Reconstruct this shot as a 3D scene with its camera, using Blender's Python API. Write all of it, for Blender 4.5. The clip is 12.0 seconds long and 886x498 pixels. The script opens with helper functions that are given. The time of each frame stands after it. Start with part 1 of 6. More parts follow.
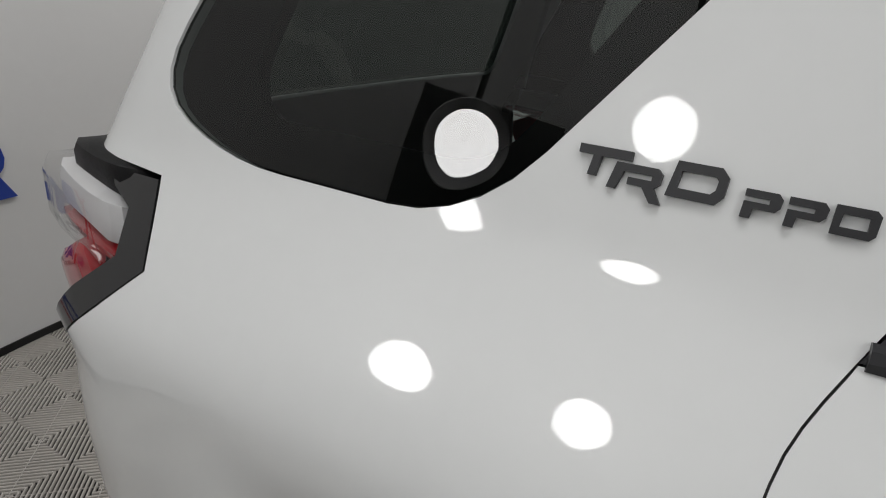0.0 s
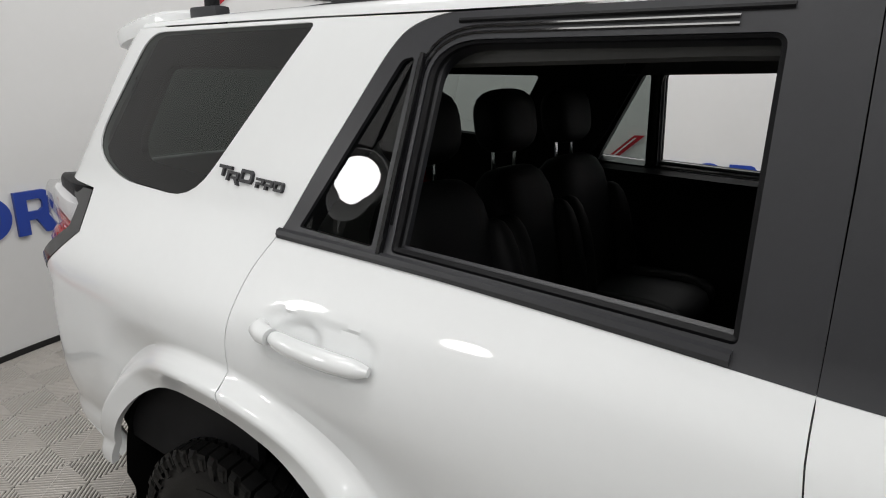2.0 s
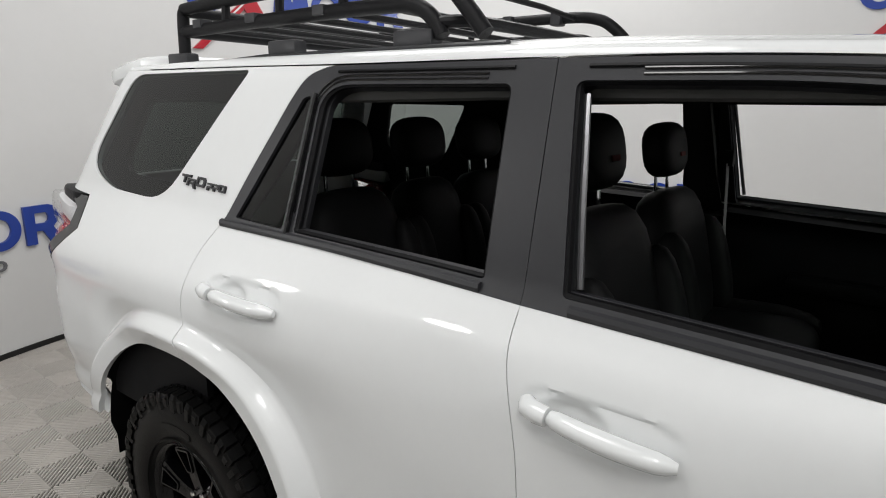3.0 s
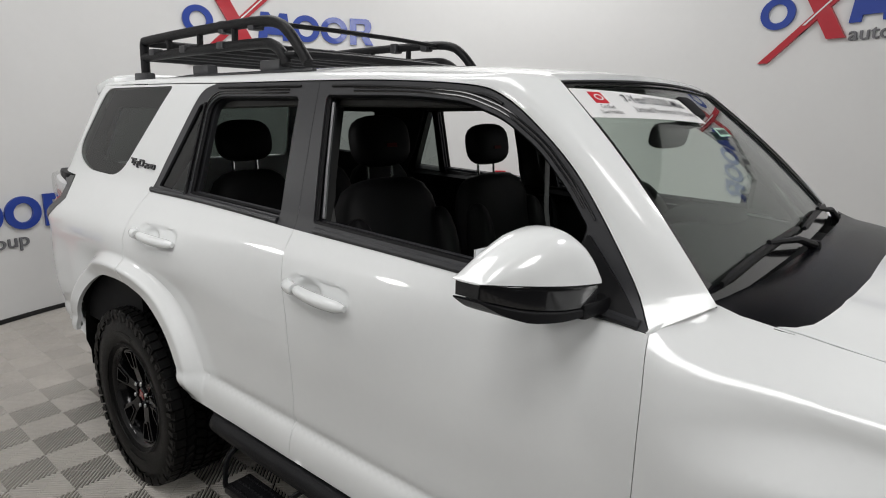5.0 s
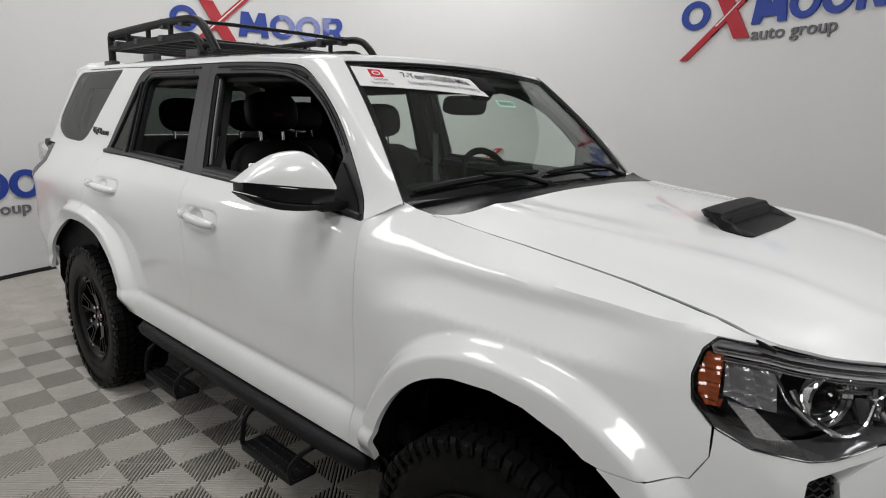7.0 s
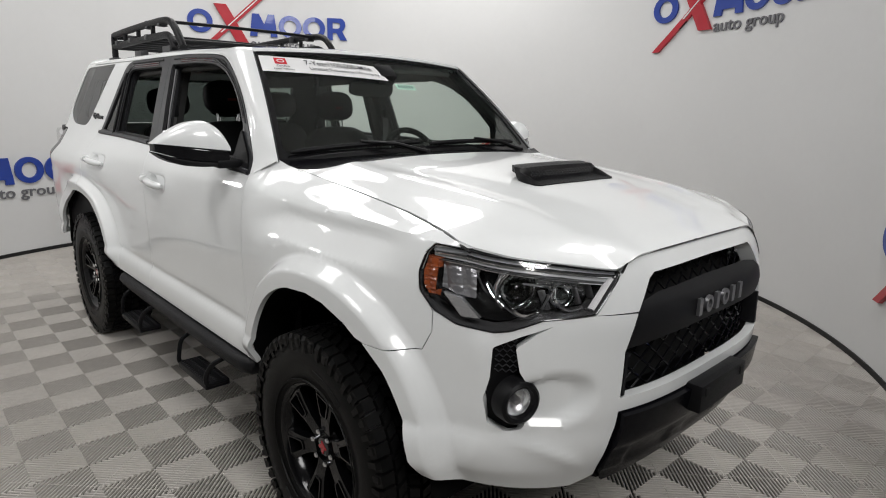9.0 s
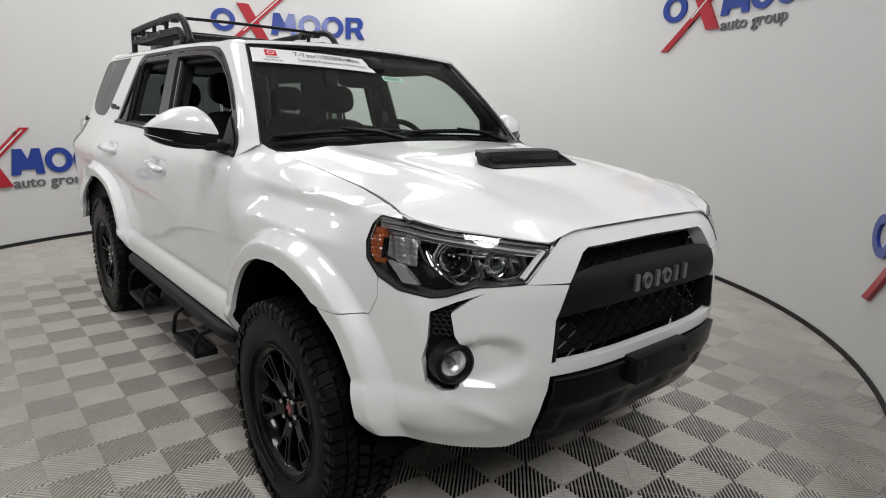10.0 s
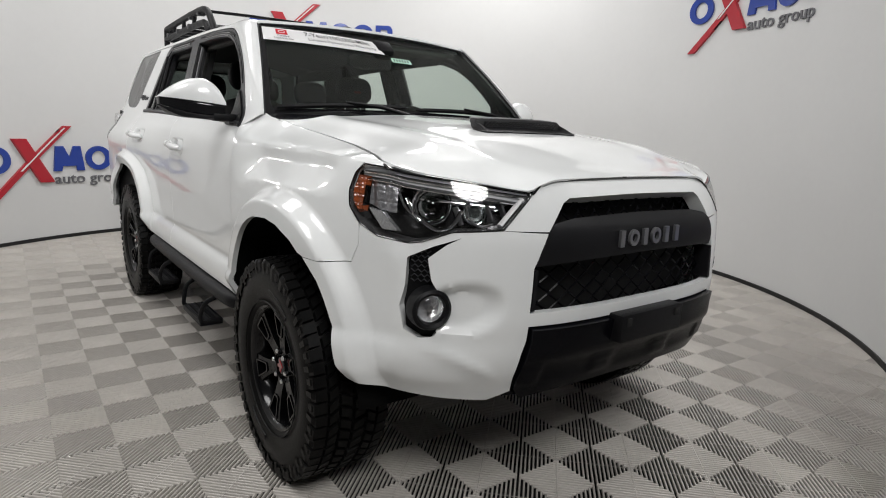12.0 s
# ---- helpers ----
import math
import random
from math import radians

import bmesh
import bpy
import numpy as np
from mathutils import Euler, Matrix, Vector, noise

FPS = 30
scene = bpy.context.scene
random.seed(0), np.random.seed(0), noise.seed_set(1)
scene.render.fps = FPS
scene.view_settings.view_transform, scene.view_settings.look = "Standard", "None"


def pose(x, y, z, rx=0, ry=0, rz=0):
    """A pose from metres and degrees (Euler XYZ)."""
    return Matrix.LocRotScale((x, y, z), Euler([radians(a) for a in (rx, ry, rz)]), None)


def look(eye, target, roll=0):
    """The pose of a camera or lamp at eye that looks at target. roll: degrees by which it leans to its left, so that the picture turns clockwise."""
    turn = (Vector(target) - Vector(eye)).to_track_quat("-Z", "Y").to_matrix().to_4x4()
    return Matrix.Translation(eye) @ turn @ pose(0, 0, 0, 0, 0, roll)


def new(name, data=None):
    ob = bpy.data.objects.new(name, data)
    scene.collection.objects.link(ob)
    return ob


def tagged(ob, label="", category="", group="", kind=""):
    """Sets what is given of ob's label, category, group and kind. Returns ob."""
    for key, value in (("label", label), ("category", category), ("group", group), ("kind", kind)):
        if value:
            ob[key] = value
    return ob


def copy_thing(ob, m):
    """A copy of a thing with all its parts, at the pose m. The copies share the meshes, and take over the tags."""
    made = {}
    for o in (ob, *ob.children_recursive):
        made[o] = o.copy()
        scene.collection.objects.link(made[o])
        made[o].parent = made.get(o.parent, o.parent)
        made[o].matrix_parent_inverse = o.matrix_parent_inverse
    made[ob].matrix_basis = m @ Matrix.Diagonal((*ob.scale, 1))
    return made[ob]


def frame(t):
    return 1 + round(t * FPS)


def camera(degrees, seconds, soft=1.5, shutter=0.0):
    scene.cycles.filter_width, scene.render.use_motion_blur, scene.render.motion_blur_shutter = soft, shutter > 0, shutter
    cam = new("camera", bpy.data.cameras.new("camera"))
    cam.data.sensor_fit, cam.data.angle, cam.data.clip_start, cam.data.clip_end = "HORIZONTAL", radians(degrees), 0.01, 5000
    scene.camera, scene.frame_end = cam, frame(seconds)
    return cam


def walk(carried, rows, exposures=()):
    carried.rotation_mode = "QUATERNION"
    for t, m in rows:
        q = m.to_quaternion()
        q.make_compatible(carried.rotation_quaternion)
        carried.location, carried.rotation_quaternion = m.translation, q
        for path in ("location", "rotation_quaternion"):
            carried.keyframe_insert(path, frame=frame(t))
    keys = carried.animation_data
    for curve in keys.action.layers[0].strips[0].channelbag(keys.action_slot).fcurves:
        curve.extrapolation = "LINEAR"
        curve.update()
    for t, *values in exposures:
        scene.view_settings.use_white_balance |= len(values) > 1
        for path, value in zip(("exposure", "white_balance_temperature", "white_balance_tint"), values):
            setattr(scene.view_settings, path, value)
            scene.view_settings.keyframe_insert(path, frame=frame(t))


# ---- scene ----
cam = camera(72.5, 12.0, 1.05)
PATH = [
    (0, (0.038, -1.298, 1.542), (-0.94, 0.281, 0.799), 2.1),
    (0.5, (0.293, -1.376, 1.58), (-0.752, 0.165, 0.85), 1.1),
    (1, (0.573, -1.52, 1.605), (-0.489, 0.042, 0.947), 1.1),
    (1.5, (0.819, -1.564, 1.625), (-0.287, -0.012, 1.02), 1.2),
    (2, (1.087, -1.571, 1.636), (-0.07, -0.036, 1.084), 1.0),
    (2.5, (1.336, -1.658, 1.631), (0.16, -0.121, 1.125), 0.9),
    (3, (1.595, -1.759, 1.658), (0.417, -0.214, 1.184), 0.9),
    (3.5, (1.837, -1.761, 1.666), (0.636, -0.229, 1.21), 1.0),
    (3.7, (1.965, -1.751, 1.708), (0.753, -0.235, 1.224), 2.0),
    (5.3, (2.756, -1.941, 1.618), (1.484, -0.458, 1.191), 1.3),
    (5.5, (2.859, -1.929, 1.593), (1.579, -0.449, 1.18), 1.8),
    (6, (3.112, -1.937, 1.589), (1.817, -0.469, 1.177), 1.8),
    (6.5, (3.36, -1.994, 1.583), (2.062, -0.535, 1.151), 1.3),
    (7, (3.569, -1.976, 1.578), (2.257, -0.534, 1.13), 1.7),
    (7.5, (3.791, -1.896, 1.551), (2.456, -0.476, 1.101), 2.5),
    (7.7, (3.892, -1.89, 1.547), (2.546, -0.481, 1.093), 2.2),
    (9.3, (4.477, -1.824, 1.507), (3.034, -0.515, 1.056), 1.6),
    (9.5, (4.539, -1.785, 1.5), (3.082, -0.49, 1.051), 1.8),
    (10, (4.656, -1.769, 1.47), (3.165, -0.514, 1.019), 1.9),
    (10.5, (4.726, -1.781, 1.416), (3.197, -0.566, 0.984), 1.6),
    (11, (4.768, -1.756, 1.364), (3.215, -0.568, 0.94), 2.0),
    (11.5, (4.793, -1.705, 1.318), (3.228, -0.53, 0.908), 2.2),
    (12, (4.81, -1.669, 1.272), (3.231, -0.504, 0.884), 2.2),
]
EXPOSURES = [(0.0, -0.6), (0.6, -0.52), (1.5, -0.12), (2.5, 0.0), (3.7, 0.0), (5.5, -0.14), (7.0, -0.13), (9.3, 0.0), (12.0, 0.1)]
walk(cam, [(t, look(eye, target, roll)) for t, eye, target, roll in PATH], EXPOSURES)

from mathutils import geometry

# ---- world, lamps, exposure ----
world = bpy.data.worlds.new("studio_world")
scene.world = world
world.use_nodes = True
world.node_tree.nodes["Background"].inputs["Color"].default_value = (0.8, 0.85, 0.9, 1)
world.node_tree.nodes["Background"].inputs["Strength"].default_value = 0.12
scene.view_settings.exposure = 0.0
BOOTH = Vector((0.64, 0.42, 0.0))   # centre of the round photo booth
BOOTH_R = 3.62
CEILING = 4.3
LAMPS = [  # place of each round lamp, what it faces, watts, radius
    # these two are mirrored as discs in paint and glass
    ((-1.08, -2.16, 1.92), (-0.1, -0.8, 1.40), 3.1, 0.120),
    ((-0.51, -2.74, 2.32), (0.1, -0.8, 1.40), 4.0, 0.134),
    # the six from here on are unseen fill, added to balance the brightness
    ((-1.1, 0.5, 4.0), (-1.1, 0.5, 0.0), 42, 0.85),
    ((4.0, 1.1, 4.0), (3.8, 2.3, 0.0), 52, 0.5),
    ((-0.5, 2.5, 4.0), (-0.3, 2.5, 0.0), 50, 0.75),
    ((6.1, -1.9, 3.7), (4.2, -1.0, 0.4), 98, 0.85),
    ((0.1, -1.8, 4.0), (-0.1, -1.8, 0.0), 38, 0.75),
    ((2.4, -3.1, 4.0), (1.6, -3.0, 0.0), 62, 0.8),
]
for place, aim, watts, radius in LAMPS:
    lamp = bpy.data.lights.new("lamp_glow", "AREA")
    lamp.shape, lamp.size, lamp.energy = "DISK", radius * 2, watts
    lamp.color = (1.0, 0.99, 0.98)
    new("lamp_glow", lamp).matrix_world = look(place, aim)


# ---- materials ----
def material(name, color, rough=0.5, metal=0.0, coat=0.0, coat_rough=0.03, spot=0.0, spot_scale=8.0, grain=0.0, grain_scale=300.0,
             transmission=0.0, ior=1.45, emit=0.0, alpha=1.0, rough_var=0.0):
    """A principled surface whose colour varies at two scales and whose relief is a fine grain."""
    m = bpy.data.materials.new(name)
    m.use_nodes = True
    tree, b = m.node_tree, m.node_tree.nodes["Principled BSDF"]
    b.inputs["Base Color"].default_value = (*color, 1)
    b.inputs["Roughness"].default_value = rough
    b.inputs["Metallic"].default_value = metal
    b.inputs["Coat Weight"].default_value = coat
    b.inputs["Coat Roughness"].default_value = coat_rough
    b.inputs["Transmission Weight"].default_value = transmission
    b.inputs["IOR"].default_value = ior
    b.inputs["Alpha"].default_value = alpha
    if emit:
        b.inputs["Emission Color"].default_value = (*color, 1)
        b.inputs["Emission Strength"].default_value = emit
    if spot or grain or rough_var:
        co = tree.nodes.new("ShaderNodeTexCoord")
    if spot:
        big, small = tree.nodes.new("ShaderNodeTexNoise"), tree.nodes.new("ShaderNodeTexNoise")
        big.inputs["Scale"].default_value, small.inputs["Scale"].default_value = spot_scale, spot_scale * 14
        big.inputs["Detail"].default_value = 5
        mix = tree.nodes.new("ShaderNodeMix")
        mix.data_type = "RGBA"
        add = tree.nodes.new("ShaderNodeMath")
        add.operation = "MULTIPLY_ADD"
        add.inputs[1].default_value = 0.35
        for n in (big, small):
            tree.links.new(co.outputs["Object"], n.inputs["Vector"])
        tree.links.new(small.outputs["Fac"], add.inputs[0])
        tree.links.new(big.outputs["Fac"], add.inputs[2])
        mix.inputs[6].default_value = (*[c * (1 - spot) for c in color], 1)
        mix.inputs[7].default_value = (*[min(1, c * (1 + spot)) for c in color], 1)
        ramp = tree.nodes.new("ShaderNodeMapRange")
        ramp.inputs["From Min"].default_value, ramp.inputs["From Max"].default_value = 0.45, 0.9
        tree.links.new(add.outputs[0], ramp.inputs["Value"])
        tree.links.new(ramp.outputs[0], mix.inputs[0])
        tree.links.new(mix.outputs[2], b.inputs["Base Color"])
        if rough_var:
            r = tree.nodes.new("ShaderNodeMapRange")
            r.inputs["To Min"].default_value, r.inputs["To Max"].default_value = rough - rough_var, rough + rough_var
            tree.links.new(add.outputs[0], r.inputs["Value"])
            tree.links.new(r.outputs[0], b.inputs["Roughness"])
    if grain:
        n, bump = tree.nodes.new("ShaderNodeTexNoise"), tree.nodes.new("ShaderNodeBump")
        n.inputs["Scale"].default_value = grain_scale
        bump.inputs["Strength"].default_value, bump.inputs["Distance"].default_value = grain, 0.002
        tree.links.new(co.outputs["Object"], n.inputs["Vector"])
        tree.links.new(n.outputs["Fac"], bump.inputs["Height"])
        tree.links.new(bump.outputs["Normal"], b.inputs["Normal"])
    return m


PAINT = material("white_paint", (0.77, 0.785, 0.785), 0.35, coat=1.0, coat_rough=0.04, spot=0.015, spot_scale=3)
TRIM = material("satin_black_trim", (0.020, 0.0205, 0.0235), 0.42, ior=1.5, spot=0.12, grain=0.05, grain_scale=900)
PLASTIC = material("black_plastic", (0.006, 0.006, 0.0068), 0.42, ior=1.25, spot=0.2, grain=0.25, grain_scale=700)
SILVER = material("silvered_reflector", (0.85, 0.86, 0.88), 0.22, metal=0.8, coat=0.3, grain=1.0, grain_scale=170)
GLOSS = material("gloss_black", (0.008, 0.008, 0.009), 0.12, coat=0.5)
RUBBER = material("tyre_rubber", (0.0045, 0.0045, 0.0045), 0.36, ior=1.2, spot=0.3, spot_scale=20, grain=0.3, grain_scale=300)
RIM = material("black_alloy", (0.003, 0.003, 0.0035), 0.15, ior=1.42, metal=0.0, coat=0.0, coat_rough=0.15, spot=0.15)
CHROME = material("chrome", (0.85, 0.86, 0.88), 0.08, metal=1.0, spot=0.03)
BAR = material("matt_black_bar", (0.009, 0.009, 0.0102), 0.5, ior=1.25, spot=0.15, grain=0.08, grain_scale=700)
GUARD = material("smooth_black_guard", (0.0032, 0.0032, 0.0045), 0.24, ior=1.18, spot=0.15, grain=0.06, grain_scale=700)
BRIGHT = material("grey_metal_letters", (0.25, 0.25, 0.26), 0.3, metal=0.8, spot=0.05)
DISC = material("dull_steel", (0.05, 0.05, 0.052), 0.5, metal=0.6, spot=0.2)
TUBE = material("textured_black_powder_coat", (0.0055, 0.0055, 0.0065), 0.46, ior=1.28, spot=0.15, grain=0.4, grain_scale=450)
CABIN = material("black_cabin_trim", (0.007, 0.007, 0.008), 0.65, ior=1.3, spot=0.2)
LEATHER = material("black_leather", (0.0055, 0.0055, 0.006), 0.6, ior=1.3, spot=0.25, spot_scale=12, grain=0.2, grain_scale=500)
LINER = material("grey_headliner", (0.07, 0.07, 0.068), 0.9, spot=0.1, grain=0.2)
POST = material("dark_grey_post_lining", (0.03, 0.03, 0.03), 0.8, spot=0.1, grain=0.2)
STITCH = material("grey_belt", (0.12, 0.12, 0.12), 0.8, spot=0.1, grain=0.4, grain_scale=500)


def glass(name, tint, base=0.04):
    """A thin pane: clear but for its tint, with a mirror gloss that grows towards its edges."""
    m = bpy.data.materials.new(name)
    m.use_nodes = True
    tree = m.node_tree
    tree.nodes.remove(tree.nodes["Principled BSDF"])
    clear, shine, mix, edge = (tree.nodes.new("ShaderNode" + k) for k in ("BsdfTransparent", "BsdfGlossy", "MixShader", "LayerWeight"))
    power, scale = tree.nodes.new("ShaderNodeMath"), tree.nodes.new("ShaderNodeMath")
    power.operation, scale.operation = "POWER", "MULTIPLY_ADD"
    power.inputs[1].default_value, scale.inputs[1].default_value, scale.inputs[2].default_value = 5.0, 1 - base, base
    clear.inputs["Color"].default_value = (*tint, 1)
    shine.inputs["Roughness"].default_value = 0.0
    edge.inputs["Blend"].default_value = 0.5
    tree.links.new(edge.outputs["Facing"], power.inputs[0])
    tree.links.new(power.outputs[0], scale.inputs[0])
    tree.links.new(scale.outputs[0], mix.inputs[0])
    tree.links.new(clear.outputs[0], mix.inputs[1])
    tree.links.new(shine.outputs[0], mix.inputs[2])
    tree.links.new(mix.outputs[0], tree.nodes["Material Output"].inputs["Surface"])
    return m


PRIVACY = glass("privacy_glass", (0.27, 0.30, 0.285), 0.062)
WINDOW = glass("windscreen_glass", (0.84, 0.90, 0.86), 0.085)
LENS = glass("clear_lens", (0.95, 0.95, 0.95), 0.08)
AMBER = material("amber_reflector", (0.30, 0.066, 0.018), 0.15, coat=1.0, spot=0.25, spot_scale=60)
RED = material("red_lens", (0.32, 0.010, 0.016), 0.1, coat=1.0)
WALL = material("white_booth_wall", (0.66, 0.66, 0.655), 0.55, spot=0.02, spot_scale=1.2, grain=0.06, grain_scale=60)
WELL = material("wheel_well_felt", (0.004, 0.004, 0.004), 0.9, ior=1.15, spot=0.3)
BASE = material("black_base_strip", (0.012, 0.012, 0.012), 0.5, spot=0.2)
RIB = material("ribbed_taupe_floor", (0.50, 0.472, 0.437), 0.33, spot=0.12, spot_scale=2.5, grain=0.1, grain_scale=200, rough_var=0.06)
# near black: the floor under the ribs, and shade painted into grille and scoop
PIT = material("underside_and_recess_shade", (0.006, 0.006, 0.006), 0.8, spot=0.2)
BLUE = material("blue_sign_face", (0.012, 0.045, 0.30), 0.3, coat=0.3, spot=0.05)
SIGN_RED = material("red_sign_face", (0.42, 0.012, 0.025), 0.3, coat=0.3, spot=0.05)
DULL_RED = material("dull_red_thread", (0.12, 0.008, 0.008), 0.8, spot=0.1)
SIGN_GREY = material("grey_sign_face", (0.14, 0.14, 0.15), 0.4, spot=0.05)
SIGN_EDGE = material("white_sign_edge", (0.75, 0.75, 0.76), 0.4, spot=0.02)
PAPER = material("white_banner", (0.80, 0.80, 0.80), 0.5, spot=0.02, grain=0.05)
PAPER_RED = material("red_print", (0.60, 0.015, 0.03), 0.5, spot=0.03)
INK = material("black_print", (0.02, 0.02, 0.03), 0.5, spot=0.05)
GREEN_TAG = material("pale_green_tag", (0.45, 0.72, 0.58), 0.5, spot=0.04)
# greys of the unseen ceiling and outer walls, set for the bounce they give
CEIL = material("grey_ceiling_paint", (0.42, 0.42, 0.42), 0.8, spot=0.06, spot_scale=1.5)
ROOM = material("grey_room_paint", (0.35, 0.35, 0.345), 0.8, spot=0.06, spot_scale=1.5, grain=0.1, grain_scale=80)


# ---- building helpers ----
def put_mesh(name, bm, mat, smooth=35.0, fix=True):
    """A mesh from a bmesh; edges sharper than smooth degrees stay sharp (0: all flat)."""
    if fix:
        bmesh.ops.recalc_face_normals(bm, faces=bm.faces)
    me = bpy.data.meshes.new(name)
    for f in bm.faces:
        f.smooth = smooth > 0
    for e in bm.edges:
        if len(e.link_faces) == 2 and e.calc_face_angle(0) > radians(smooth or 1):
            e.smooth = False
    bm.to_mesh(me)
    bm.free()
    me.materials.append(mat)
    return me


def part(name, bm, mat, parent, label="", smooth=35.0, fix=True):
    ob = new(name, put_mesh(name, bm, mat, smooth, fix))
    ob.parent = parent
    if label:
        ob["label"] = label
    return ob


def curve(tab, v):
    """A smooth curve through rows of (place, value)."""
    if v <= tab[0][0]:
        return tab[0][1]
    if v >= tab[-1][0]:
        return tab[-1][1]
    k = next(i for i in range(len(tab) - 1) if v <= tab[i + 1][0])
    (a, p), (b, q) = tab[k], tab[k + 1]
    d = (q - p) / (b - a)
    before = (p - tab[k - 1][1]) / (a - tab[k - 1][0]) if k else d
    after = (tab[k + 2][1] - q) / (tab[k + 2][0] - b) if k + 2 < len(tab) else d
    m0 = 0 if before * d <= 0 else 2 * before * d / (before + d)
    m1 = 0 if after * d <= 0 else 2 * after * d / (after + d)
    if not k:
        m0 = d
    if k + 2 == len(tab):
        m1 = d
    u, h = (v - a) / (b - a), b - a
    return p * (1 + 2 * u) * (1 - u) ** 2 + h * m0 * u * (1 - u) ** 2 + q * u * u * (3 - 2 * u) + h * m1 * u * u * (u - 1)


def ease(a, b, v):
    u = min(1.0, max(0.0, (v - a) / (b - a)))
    return u * u * (3 - 2 * u)


def rounded(pts, r, n=5):
    """A closed outline with its corners rounded; r: one radius or one for each corner."""
    out, count = [], len(pts)
    for i, p in enumerate(pts):
        p, a, b = Vector(p), Vector(pts[i - 1]), Vector(pts[(i + 1) % count])
        cut = r[i] if isinstance(r, (list, tuple)) else r
        if cut <= 0:
            out.append(tuple(p))
            continue
        s = p + (a - p).normalized() * min(cut, (a - p).length * 0.48)
        e = p + (b - p).normalized() * min(cut, (b - p).length * 0.48)
        for k in range(n + 1):
            u = k / n
            out.append(tuple(s * (1 - u) ** 2 + p * 2 * u * (1 - u) + e * u * u))
    return out


def flowing(pts, n=6, closed=False):
    """Points of a smooth line through pts (any dimension)."""
    out, count = [], len(pts)
    for i in range(count if closed else count - 1):
        g = [Vector(pts[(i + k) % count] if closed else pts[min(count - 1, max(0, i + k))]) for k in (-1, 0, 1, 2)]
        for k in range(n):
            u = k / n
            out.append(tuple(0.5 * (2 * g[1] + (g[2] - g[0]) * u + (2 * g[0] - 5 * g[1] + 4 * g[2] - g[3]) * u * u + (3 * g[1] - g[0] - 3 * g[2] + g[3]) * u ** 3)))
    if not closed:
        out.append(tuple(pts[-1]))
    return out


def inside(p, poly):
    hit, j = False, len(poly) - 1
    for i in range(len(poly)):
        (xi, yi), (xj, yj) = poly[i], poly[j]
        if (yi > p[1]) != (yj > p[1]) and p[0] < (xj - xi) * (p[1] - yi) / (yj - yi) + xi:
            hit = not hit
        j = i
    return hit


def resample(poly, step):
    out = []
    for i, p in enumerate(poly):
        q = poly[(i + 1) % len(poly)]
        n = max(1, math.ceil(math.dist(p, q) / step))
        out += [(p[0] + (q[0] - p[0]) * k / n, p[1] + (q[1] - p[1]) * k / n) for k in range(n)]
    return out


